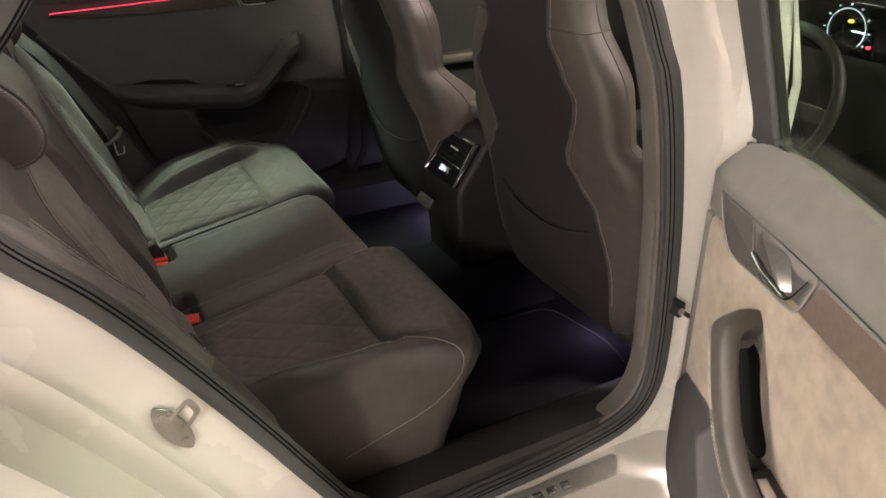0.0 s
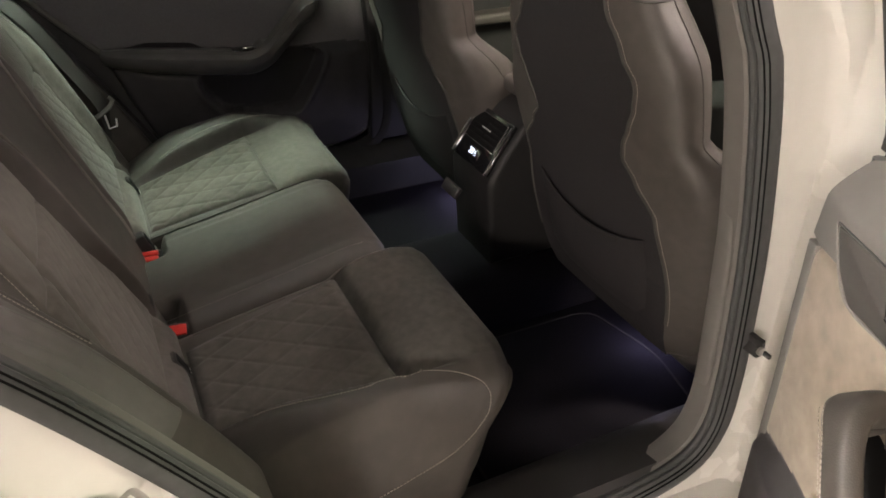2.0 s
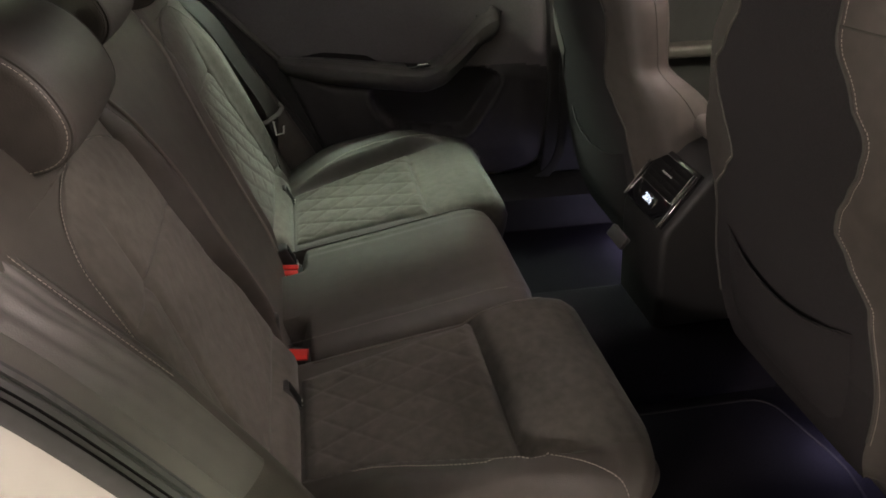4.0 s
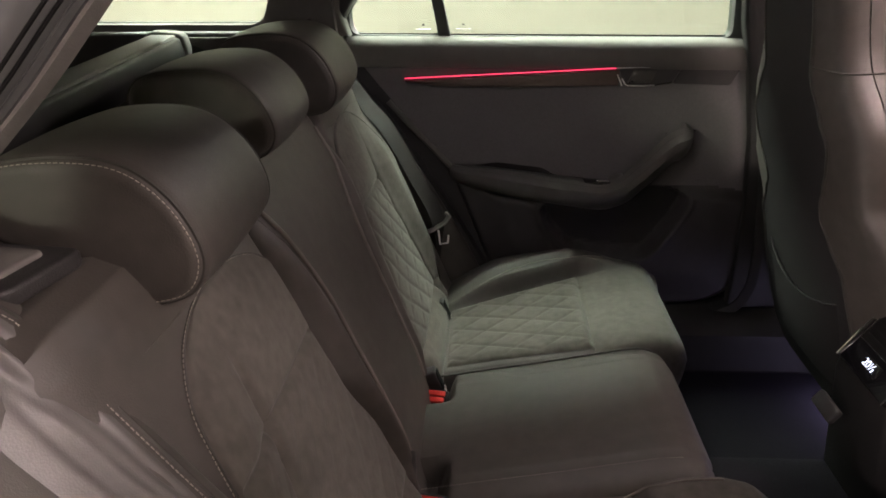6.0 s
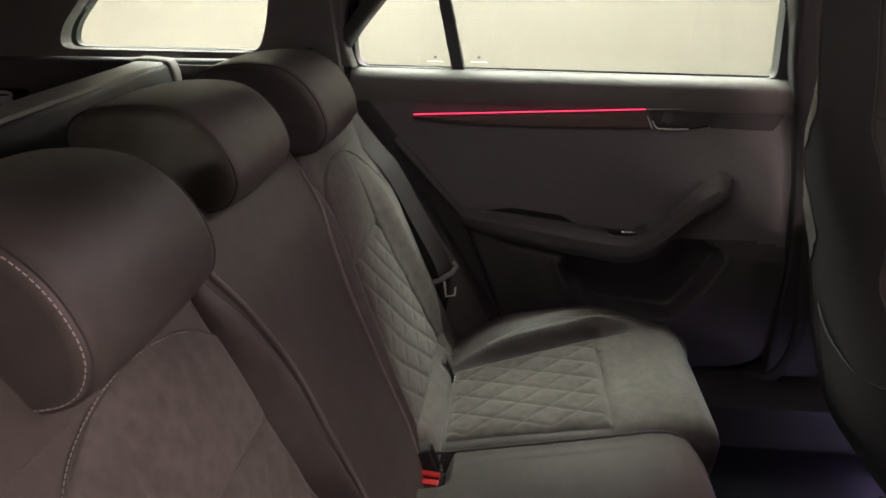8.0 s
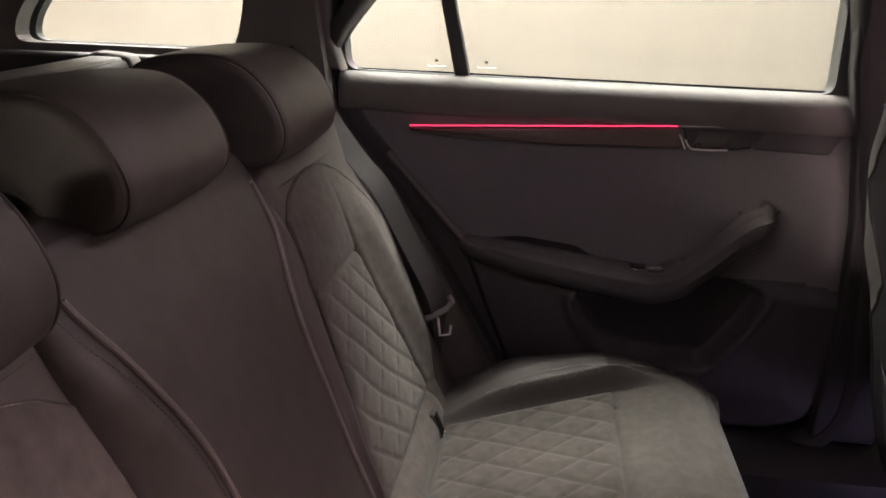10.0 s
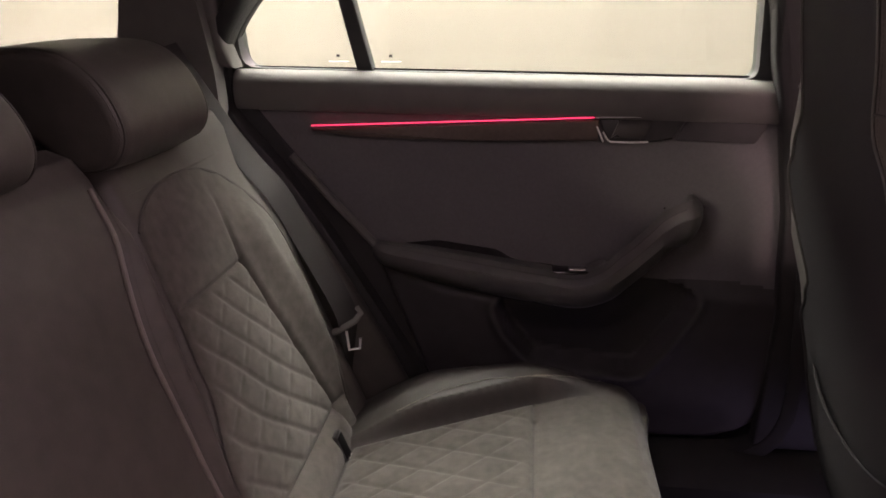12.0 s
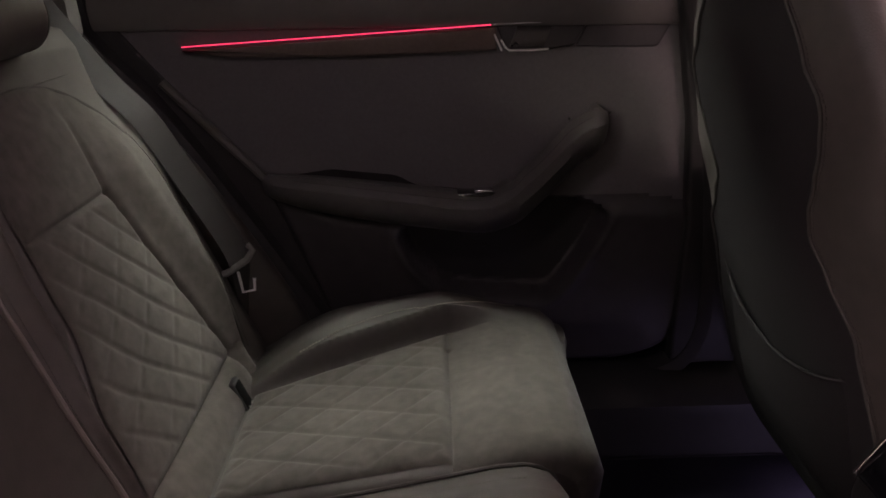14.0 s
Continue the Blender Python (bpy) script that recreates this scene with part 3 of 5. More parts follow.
def side_pad(side):
    rings, outer = [], []
    for x, z, *_ in spline([(a, b, 0) for a, b in CREST], 5):
        x -= 0.07 * smoothstep(1.02, 1.10, z) ** 2
        o = 0.034 if side > 0 else 0.0
        if side < 0:
            x -= 0.010
            prof = spline([(x - 0.22, 0.556, 0), (x - 0.080, 0.558, 0), (x - 0.034, 0.566, 0), (x - 0.010, 0.582, 0), (x - 0.001, 0.606, 0), (x - 0.012, 0.640, 0), (x - 0.030, 0.672, 0), (x - 0.050, 0.69, 0),
                           (x - 0.22, 0.69, 0)], 5)
        else:
            prof = spline([(x - 0.22, 0.570 + o, 0), (x - 0.085, 0.572 + o, 0), (x - 0.040, 0.584 + 0.8 * o, 0), (x - 0.012, 0.606 + 0.4 * o, 0), (x - 0.001, 0.634, 0), (x - 0.010, 0.664, 0), (x - 0.030, 0.686, 0), (x - 0.055, 0.69, 0),
                           (x - 0.22, 0.69, 0)], 5)
        rings.append([(p.x, side * p.y, z) for p in prof])
        prof = spline([(x - 0.22, 0.692, 0), (x - 0.032, 0.692, 0), (x - 0.026, 0.70, 0), (x - 0.034, 0.722, 0), (x - 0.052, 0.748, 0), (x - 0.22, 0.748, 0)], 4)
        outer.append([(p.x, side * p.y, z) for p in prof])
    b = mk("side_bolster", *loft(rings), LEATHER, bench, "black leather side pad beside the backrest")
    # same trim on both sides; the far one's shade is in its colour
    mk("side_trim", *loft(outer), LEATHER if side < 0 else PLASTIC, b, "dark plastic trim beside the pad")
    line = [Vector((x - (0.0115 if side < 0 else 0.004) - 0.07 * smoothstep(1.02, 1.10, z) ** 2, side * (0.600 if side < 0 else 0.622), z)) for x, z, *_ in spline([(a, b, 0) for a, b in CREST[1:5]], 5)]
    mk("piping", *tube(line, 0.002, 6), PIPING, b)
    mk("stitching", *dashes([p + Vector((0.003, side * 0.008, 0.0)) for p in line]), THREAD if side < 0 else PIPING, b, "pale stitching")


side_pad(1)
side_pad(-1)

# puckered leather edge of the near pad, below its seam; paler leather paints its highlights
rows = []
crest = spline([(p, q, 0) for p, q in CREST[0:6]], 18)
for i, (x, z, _) in enumerate(crest):
    s = i / (len(crest) - 1)
    x -= 0.010 + 0.07 * smoothstep(1.02, 1.10, z) ** 2
    fade = smoothstep(0.0, 0.12, s) * (1 - smoothstep(0.62, 1.0, s))
    row = []
    for j in range(41):
        t = j / 40
        y = 0.610 + 0.074 * t
        dx = -0.001 - 0.012 * t - 0.026 * t ** 2
        w = 0.0030 * fade * (1 - smoothstep(0.30, 0.72, t)) * math.sin(math.pi * t) ** 0.5 * (math.sin(17 * t + 5.0 * s + 1.4 * math.sin(9 * s)) + 0.6 * math.sin(14 * s + 27 * t) + 0.35 * math.sin(47 * s + 8 * t))
        row.append((x + dx + 0.0028 * smoothstep(0.0, 0.12, t) - 0.0006 + w * smoothstep(0.02, 0.16, t), -y, z + 0.4 * w))
    rows.append(row)
mk("pad_edge", *loft(rows, closed=False, cap=False), ARM_LEATHER, bpy.data.objects["side_bolster.001"], "puckered leather edge", smooth=80)


# release lever in its surround on top of the near backrest
rl = thing("seat_release", "dark plastic seat release lever in its surround", "release lever")
part("surround", prism(rounded([(-0.225, -0.592), (-0.128, -0.592), (-0.112, -0.50), (-0.225, -0.485)], 0.014), 1.040, 1.056, 0.004, axis="z"), PLASTIC, rl)
part("lever", prism(rounded([(-0.215, -0.575), (-0.148, -0.575), (-0.138, -0.515), (-0.215, -0.505)], 0.010), 1.050, 1.0605, 0.003, axis="z"), SOFT, rl, "grey release lever")

# buckles between the cushions
def buckle(x, y, z, twin=False):
    b = thing("belt_buckle", "black seat belt buckle with red button, between the cushions", "belt buckle", "belt buckles")
    u = Vector((0.97, -0.22, 0.05)).normalized()
    n = Vector((0.20, -0.50, 0.84))
    n = (n - u * n.dot(u)).normalized()
    m = Matrix((u, n.cross(u), n)).transposed().to_4x4()
    m.translation = (x, y, z)
    part("housing", box(-0.027, 0.027, -0.0165, 0.0165, -0.05, 0.0, 0.005), PLASTIC, b, T=lambda q: m @ Vector(q))
    for k in ((-0.0068, 0.0068) if twin else (0.0,)):
        h = 0.0055 if twin else 0.0105
        part("button", box(-0.021, 0.021, k - h, k + h, -0.004, 0.004, 0.002), RED, b, "red press button", T=lambda q: m @ Vector(q))
    mk("strap", *ribbon([m @ Vector((0, 0, -0.045)), m @ Vector((-0.01, 0, -0.10))], u, 0.026, 0.004), WEBBING, b)


buckle(0.152, -0.171, 0.499)
buckle(0.140, 0.118, 0.499, True)


an = thing("belt_anchor", "black belt anchor between the seat cushions", "belt anchor")
part("housing", box(0.098, 0.128, -0.142, -0.118, 0.50, 0.56, 0.006), PLASTIC, an)
mk("strap", *ribbon([(0.115, -0.13, 0.55), (0.10, -0.13, 0.60), (0.07, -0.13, 0.67)], (0, 1, 0), 0.02, 0.003), WEBBING, an)


def isofix(y):
    s = thing("isofix_slot", "small black child-seat anchor slot in the seat gap", "anchor slot", "anchor slots")
    m = Matrix((Vector((0, 1, 0)), BU, BN)).transposed().to_4x4()
    m.translation = back(0.022, 0.0, y)
    part("surround", box(-0.0145, 0.0145, -0.026, 0.026, 0.0, 0.0250, 0.004), PLASTIC, s, T=lambda q: m @ Vector(q))
    part("opening", box(-0.0115, 0.0115, -0.021, 0.021, 0.01, 0.0262, 0.002), HOLE, s, "black opening", T=lambda q: m @ Vector(q))
    mk("wire", *tube([m @ Vector(p) for p in ((-0.007, -0.019, 0.0265), (0.0, -0.028, 0.027), (0.007, -0.019, 0.0265))], 0.0012, 6), STEEL, s)


for y in (0.444, 0.190, -0.326):
    isofix(y)


# shoulder belt beside the far seat
def shoulder_belt(side):
    b = thing("seat_belt", "dark woven seat belt hanging beside the backrest", "seat belt", "rear seat belts")
    run = [(-0.17, 0.625, 1.13), (-0.085, 0.60, 1.02), (-0.036, 0.598, 0.953), (0.012, 0.6, 0.895), (0.062, 0.602, 0.800), (0.112, 0.600, 0.705), (0.125, 0.60, 0.66), (0.13, 0.61, 0.60), (0.13, 0.625, 0.50)]
    mk("webbing", *ribbon([(p.x, side * p.y, p.z) for p in spline(run, 6)], (0.55, side * 0.83, 0.25), 0.046, 0.0016), WEBBING, b)
    grip = mk("tongue", *tube([Vector((x, side * y, z)) for x, y, z in ((0.097, 0.585, 0.650), (0.110, 0.583, 0.656), (0.140, 0.585, 0.675), (0.150, 0.588, 0.690), (0.142, 0.592, 0.698))], 0.0065, 8, flat=0.7), GREY, b)
    mk("tongue_plate", *tube([Vector((x, side * y, z)) for x, y, z in ((0.124, 0.584, 0.655), (0.1275, 0.586, 0.619), (0.146, 0.588, 0.622), (0.148, 0.586, 0.642))], 0.0025, 8), BRIGHT, grip, "bright steel tongue")


shoulder_belt(1)
# ------------------------------------------------------------ doors
HINGE, SWING, DROP = (0.994, 0.843), 62.9, 0.045


def lean(p):
    """Leans the sides in above the belt line."""
    k = 0.33 * max(0.0, p[2] - 1.085)
    return Vector((p[0], p[1] - math.copysign(k, p[1]), p[2]))


def at_far(p):
    return lean(p)


def at_near(p):
    """A place of the far door, mirrored to the near side and swung open."""
    p = lean(p)
    dx, dy = p[0] - HINGE[0], HINGE[1] - p[1]
    c, s = math.cos(radians(SWING)), math.sin(radians(SWING))
    return Vector((HINGE[0] + c * dx - s * dy, -HINGE[1] + s * dx + c * dy, p[2] - DROP))


TRIM = [(-0.095, 1.045), (-0.085, 0.985), (-0.02, 0.945), (0.08, 0.838), (0.155, 0.745), (0.20, 0.62), (0.247, 0.505), (0.30, 0.43), (0.38, 0.401), (0.78, 0.401),
        (0.855, 0.425), (0.885, 0.49), (0.895, 0.75), (0.902, 0.95), (0.905, 1.045)]
DOOR_OUT = [(-0.14, 1.062), (-0.10, 0.96), (0.06, 0.80), (0.15, 0.62), (0.22, 0.46), (0.34, 0.36), (0.80, 0.36), (0.91, 0.42), (0.925, 0.75), (0.93, 1.0), (0.925, 1.055)]
GLASS_MAIN = [(0.150, 1.082), (0.822, 1.074), (0.820, 1.13), (0.806, 1.25), (0.785, 1.37), (0.16, 1.37), (0.118, 1.25)]
GLASS_SMALL = [(-0.07, 1.086), (0.126, 1.083), (0.097, 1.25), (0.132, 1.37), (0.02, 1.365), (-0.05, 1.30), (-0.085, 1.21), (-0.09, 1.14)]


LOWER_LINE = [(-0.2, 0.76), (0.16, 0.752), (0.30, 0.715), (0.45, 0.690), (0.56, 0.690), (0.64, 0.720), (0.74, 0.722), (0.95, 0.700)]
POCKET = [(0.372, 0.668), (0.393, 0.616), (0.437, 0.564), (0.470, 0.553), (0.545, 0.545), (0.622, 0.538), (0.645, 0.544), (0.668, 0.570), (0.710, 0.636),
          (0.736, 0.688), (0.722, 0.708), (0.670, 0.722), (0.56, 0.720), (0.45, 0.715)]


def inside_by(poly, x, z):
    """How deep a point lies inside an outline; negative outside it."""
    best, odd = 9.0, False
    for (ax, az), (bx, bz) in zip(poly, poly[1:] + poly[:1]):
        ex, ez = bx - ax, bz - az
        t = min(1.0, max(0.0, ((x - ax) * ex + (z - az) * ez) / max(1e-12, ex * ex + ez * ez)))
        best = min(best, math.hypot(x - ax - t * ex, z - az - t * ez))
        if (az > z) != (bz > z) and x < ax + (z - az) / (bz - az) * ex:
            odd = not odd
    return best if odd else -best


def lower_line(x):
    for (x0, z0), (x1, z1) in zip(LOWER_LINE, LOWER_LINE[1:]):
        if x0 <= x <= x1:
            return z0 + (z1 - z0) * smoothstep(0, 1, (x - x0) / (x1 - x0))
    return 0.72


def door_card(d, outline, upper, upper_label, T, fall):
    """The moulded inner panel: suede above, a swelling plastic lower part with the map pocket sunk into it."""
    outline = [tuple(p) for p in rounded(outline, 0.03)]
    pocket = [tuple(p) for p in rounded(POCKET, 0.02)]
    lo, hi = min(p[1] for p in outline) + 1e-4, max(p[1] for p in outline) - 1e-4
    rows, keys = [], []
    nz, nx = 116, 150
    for i in range(nz + 1):
        z = lo + (hi - lo) * (0.5 - 0.5 * math.cos(math.pi * i / nz)) * 0.25 + (hi - lo) * 0.75 * i / nz
        cuts = [ax + (z - az) / (bz - az) * (bx - ax) for (ax, az), (bx, bz) in zip(outline, outline[1:] + outline[:1]) if (az > z) != (bz > z)]
        x0, x1 = min(cuts), max(cuts)
        row, key = [], []
        for j in range(nx + 1):
            x = x0 + (x1 - x0) * (0.85 * j / nx + 0.15 * (0.5 - 0.5 * math.cos(math.pi * j / nx)))
            line = lower_line(x) - fall
            low = 1 - smoothstep(-0.030, 0.004, z - line)
            e = min(1.0, max(0.0, inside_by(outline, x, z)) / 0.016)
            k = inside_by(pocket, x, z)
            p = 0.004 + low * (0.012 + 0.012 * smoothstep(0.02, 0.10, inside_by(outline, x, z)))
            p += 0.007 * low * bumpy(k, -0.010, 0.009)
            p -= (p + 0.027) * smoothstep(-0.003, 0.007, k)
            p -= 0.0022 * bumpy(z, line - 0.002, 0.004)
            row.append((x, 0.7315 - p + 0.026 * (1 - math.sqrt(1 - (1 - e) ** 2)), z))
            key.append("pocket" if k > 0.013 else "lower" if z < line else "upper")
        rows.append(row)
        keys.append(key)
    out = {"upper": ([], []), "lower": ([], []), "pocket": ([], [])}
    for i in range(nz):
        for j in range(nx):
            v, f = out[keys[i][j]]
            f.append(tuple(range(len(v), len(v) + 4)))
            v += [rows[i][j], rows[i][j + 1], rows[i + 1][j + 1], rows[i + 1][j]]
    mk("trim_panel", *out["upper"], upper, d, upper_label, T=T, smooth=60)
    pk = mk("map_pocket", *out["lower"], DOOR_PLASTIC, d, "dark plastic lower door panel with map pocket", T=T, smooth=60)
    # pocket inside in darker plastic, which paints in the shade of its depth
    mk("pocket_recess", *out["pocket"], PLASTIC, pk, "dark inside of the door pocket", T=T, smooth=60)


def door(name, T, label, near):
    d = thing(name, label, "car door", "rear doors", "structure")
    # metal shell and window frame
    part("shell", prism(DOOR_OUT[:-2] + [(0.922, 0.95), (0.89, 1.02), (0.84, 1.04)] if near else DOOR_OUT, 0.765, 0.812 if near else 0.90, 0.012), PAINT, d, "white painted door shell", T=T)
    hole = rounded([(-0.085, 1.088), (0.804, 1.074), (0.780, 1.25), (0.742, 1.37), (0.16, 1.37), (0.02, 1.36), (-0.045, 1.30), (-0.078, 1.21), (-0.085, 1.14)], 0.025)
    rim = [(-0.15, 1.082), (0.832, 1.067), (0.829, 1.10), (0.806, 1.25), (0.768, 1.42), (0.14, 1.42), (-0.02, 1.40), (-0.10, 1.32), (-0.13, 1.21), (-0.15, 1.14)]
    if near:
        hole = rounded([(-0.085, 1.088), (0.815, 1.074), (0.802, 1.25), (0.785, 1.37), (0.16, 1.37), (0.02, 1.36), (-0.045, 1.30), (-0.078, 1.21), (-0.085, 1.14)], 0.02)
        rim = [(-0.15, 1.082), (0.882, 1.063), (0.883, 1.10), (0.884, 1.25), (0.868, 1.42)] + rim[5:]
    mk("window_frame", *framed(rim, hole, 0.762 if near else 0.745, 0.785 if near else 0.79, (0.35, 1.2)), PLASTIC if near else RUBBER, d, "black window frame", T=T)
    if near:
        mk("glass_seal", *tube([(0.812, 0.764, 1.085), (0.803, 0.764, 1.18), (0.799, 0.764, 1.25), (0.783, 0.764, 1.365)], 0.005, 8), RUBBER, d, "dark rubber glass seal", T=T)
    part("waist_seal", prism([(-0.13, 1.045), (0.90, 1.035), (0.895, 1.056), (0.82, 1.064), (-0.10, 1.074), (-0.13, 1.066)], 0.776, 0.816 if near else 0.90, 0.004), HOLE if near else RUBBER, d, "black rubber waist seal", T=T)
    mk("waist_lip", *tube([(-0.07, 0.766, 1.0875), (0.80, 0.766, 1.0765)], 0.0025, 6), GLOSS, d, T=T)
    bar = [(0.122, 1.08), (0.150, 1.08), (0.118, 1.25), (0.158, 1.375), (0.134, 1.375), (0.093, 1.25)]
    part("divider", prism(bar, 0.75, 0.785, 0.003), RUBBER, d, T=T)
    for nm, g in (("pane", GLASS_MAIN), ("quarter_pane", GLASS_SMALL)):
        pane = part(nm, prism(g, 0.770, 0.774, 0), GLASS, d, "clear window glass", T=T)
        x, z = (0.18, 1.10) if nm == "pane" else (0.085, 1.10)
        mk("etched_mark", *tube([(x - 0.003, 0.7685, z + 0.008), (x + 0.003, 0.7685, z + 0.008)], 0.0028, 6, flat=0.3), HOLE, pane, T=T)
        mk("etched_mark", *tube([(x - 0.018, 0.7685, z - 0.002), (x + 0.018, 0.7685, z - 0.002)], 0.001, 6, flat=0.3), PALE, pane, T=T)
    # inner trim
    trim = TRIM[:-2] + [(0.900, 0.945), (-0.06, 0.985)] if near else TRIM
    # one suede in two tones: paler on the lit door, darker on the shaded
    door_card(d, trim[1:] if near else trim, SUEDE_DOOR if near else SHADED_SUEDE, "grey suede door panel" if near else "dark cloth door panel", T, 0.055 if near else 0.0)
    rings = []
    for i in range(41):
        if near:
            k = i / 40
            e = 0.004 * (k == 1)
            x = -0.095 + 0.97 * k
            zc = 1.066 - 0.05 * smoothstep(0.30, 0.95, x)
            zt = max(zc + 0.008, 1.090 - 0.016 * smoothstep(0.68, 0.805, x) - 0.030 * smoothstep(0.79, 0.90, x))
            zb = 0.938 + 0.058 * (0.91 - x)
            prof = [(0.772, zt, 0.885), (0.756, zt + 0.002, 0.885), (0.738, zt + 0.35 * (zc - zt), 0.882), (0.722, zt + 0.75 * (zc - zt), 0.877), (0.7145, zc + 0.002, 0.873), (0.712, zc - 0.005, 0.873),
                    (0.7135, zc - 0.012, 0.875), (0.7205, 0.985, 0.892), (0.7255, zb + 0.003, 0.905), (0.730, zb, 0.907), (0.772, zb, 0.907)]
            rings.append([(-0.095 + (xe + 0.095) * k, y + e, z - e * (z - 1.0) * 10) for y, z, xe in prof])
            continue
        x = -0.095 + 1.0 * i / 40
        top = 1.086 - 0.012 * (x + 0.09) / 0.9
        e = 0.85 + 0.15 * smoothstep(0, 0.06, min(x + 0.095, 0.905 - x))
        rings.append([(x, 0.772, top), (x, 0.750, top + 0.001), (x, 0.735 - 0.006 * e, top - 0.002), (x, 0.735 - 0.017 * e, top - 0.008), (x, 0.735 - 0.024 * e, top - 0.020), (x, 0.735 - 0.026 * e, top - 0.038),
                      (x, 0.735 - 0.023 * e, top - 0.056), (x, 0.735 - 0.016 * e, top - 0.068), (x, 0.735, top - 0.072), (x, 0.772, top - 0.072)])
    mk("belt_rail", *loft(rings), SOFT, d, "padded dark soft-touch rail", T=T)
    # decor strip with the red light line on its upper edge
    if near:
        decor = [(0.042, 1.000), (0.042, 1.022), (0.30, 1.030), (0.538, 1.018), (0.575, 0.9615), (0.30, 0.978)]
        part("decor_strip", prism(decor, 0.7165, 0.735, 0.003), DECOR, d, "brown brushed decor strip", T=T)
        hd = part("handle_bowl", prism(rounded([(0.552, 1.020), (0.722, 1.006), (0.705, 0.968), (0.598, 0.968)], 0.006), 0.7185, 0.735, 0.002), HANDLE_DARK, d, "satin handle recess", T=T)
        part("handle_plate", prism(rounded([(0.722, 1.006), (0.832, 0.996), (0.806, 0.957), (0.770, 0.934), (0.660, 0.950), (0.705, 0.966)], 0.005), 0.7145, 0.735, 0.002), HANDLE_DARK, hd, "dark satin plate", T=T)
        mk("handle_rim", *tube(spline([(0.836, 0.716, 0.998), (0.808, 0.7165, 0.955), (0.771, 0.718, 0.931), (0.69, 0.718, 0.942), (0.588, 0.718, 0.956), (0.560, 0.716, 0.995), (0.545, 0.7145, 1.021)], 5), 0.0022, 6), SOFT, hd, T=T)
        mk("rail_groove", *tube(spline([(0.83, 0.7135, 1.001), (0.72, 0.7130, 1.0105), (0.545, 0.7125, 1.0245), (0.30, 0.7125, 1.034), (0.04, 0.7135, 1.028)], 6), 0.0010, 6), RUBBER, d, "dark groove under the padded rail", T=T)
        mk("handle_rim", *tube([(0.723, 0.7145, 1.006), (0.706, 0.715, 0.968)], 0.0014, 6), CHROME, hd, T=T)
        mk("handle_rim", *tube(spline([(0.706, 0.715, 0.968), (0.67, 0.7145, 0.963), (0.62, 0.7145, 0.9635), (0.597, 0.714, 0.967), (0.575, 0.7135, 0.992), (0.560, 0.713, 1.012)], 6), 0.003, 8, flat=0.6), CHROME, hd, T=T)
        mk("handle_lever", *loft([[(0.556 + a, y, z) for a, y, z in ((0.142 - 0.058 * k, 0.7185, 1.006 - 0.034 * k), (0.128 - 0.062 * k, 0.711, 1.005 - 0.036 * k), (0.108 - 0.058 * k, 0.7085, 1.006 - 0.034 * k), (0.06 - 0.018 * k, 0.7175, 1.010 - 0.036 * k))]
                                  for k in [j / 8 for j in range(9)]]), SATIN, hd, "brushed metal lever", T=T)
    else:
        decor = [(0.042, 0.985), (0.545, 1.008), (0.545, 0.972), (0.30, 0.968), (0.12, 0.972), (0.042, 0.982)]
        strip = part("decor_strip", prism(decor, 0.716, 0.732, 0.003), DECOR, d, "brown brushed decor strip", T=T)
        mk("light_strip", *tube([(0.042 + 0.494 * i / 12, 0.7175, 0.990 + 0.0215 * i / 12) for i in range(13)], 0.0008, 8), RED_GLOW, strip, "glowing red light line", T=T)
        # inside handle in its recess, edged with thin chrome
        hd = part("handle_bowl", prism(rounded([(0.545, 1.010), (0.690, 1.011), (0.668, 0.974), (0.565, 0.970), (0.555, 0.985)], 0.006), 0.722, 0.7315, 0.003), DOOR_PLASTIC, d, "dark handle recess", T=T)
        part("handle_plate", prism(rounded([(0.692, 1.011), (0.828, 1.011), (0.805, 0.970), (0.672, 0.974)], 0.006), 0.7235, 0.7315, 0.002), DOOR_PLASTIC, hd, "dark satin plate", T=T)
        # chrome rim in bright and dull pieces, painted where its glints fall
        mk("handle_rim", *tube([(0.539, 0.7172, 1.0115), (0.59, 0.7172, 1.0135), (0.640, 0.7176, 1.0140)], 0.0013, 6), BRIGHT, hd, T=T)
        mk("handle_rim", *tube([(0.645, 0.7182, 1.0140), (0.70, 0.7185, 1.0145), (0.770, 0.7188, 1.0155)], 0.0006, 6), STRIKER, hd, T=T)
        mk("handle_rim", *tube([(0.541, 0.7165, 0.997), (0.553, 0.7155, 0.971)], 0.0017, 6), BRIGHT, hd, T=T)
        mk("handle_rim", *tube([(0.552, 0.7165, 0.988), (0.559, 0.7155, 0.976), (0.565, 0.7150, 0.9715), (0.60, 0.7145, 0.9708), (0.628, 0.7150, 0.9722)], 0.0017, 6), BRIGHT, hd, T=T)
        mk("handle_rim", *tube([(0.629, 0.7152, 0.9724), (0.648, 0.7165, 0.9755), (0.668, 0.7178, 0.9790)], 0.0013, 6), STRIKER, hd, T=T)
        rings = []
        for k in [q / 10 for q in range(11)]:
            x = 0.566 + 0.055 * k
            fat = 0.0035 + 0.004 * math.sin(math.pi * min(1.0, 0.25 + 0.75 * k))
            rings.append([(x + 0.012 * b, 0.7205 - fat * a, 0.977 + 0.030 * b) for a, b in ((0.0, 0.0), (0.7, 0.05), (1.0, 0.35), (0.9, 0.7), (0.3, 0.98), (0.0, 1.0))])
        mk("handle_lever", *loft(rings), HANDLE_DARK, hd, "dark satin lever", T=T, smooth=60)
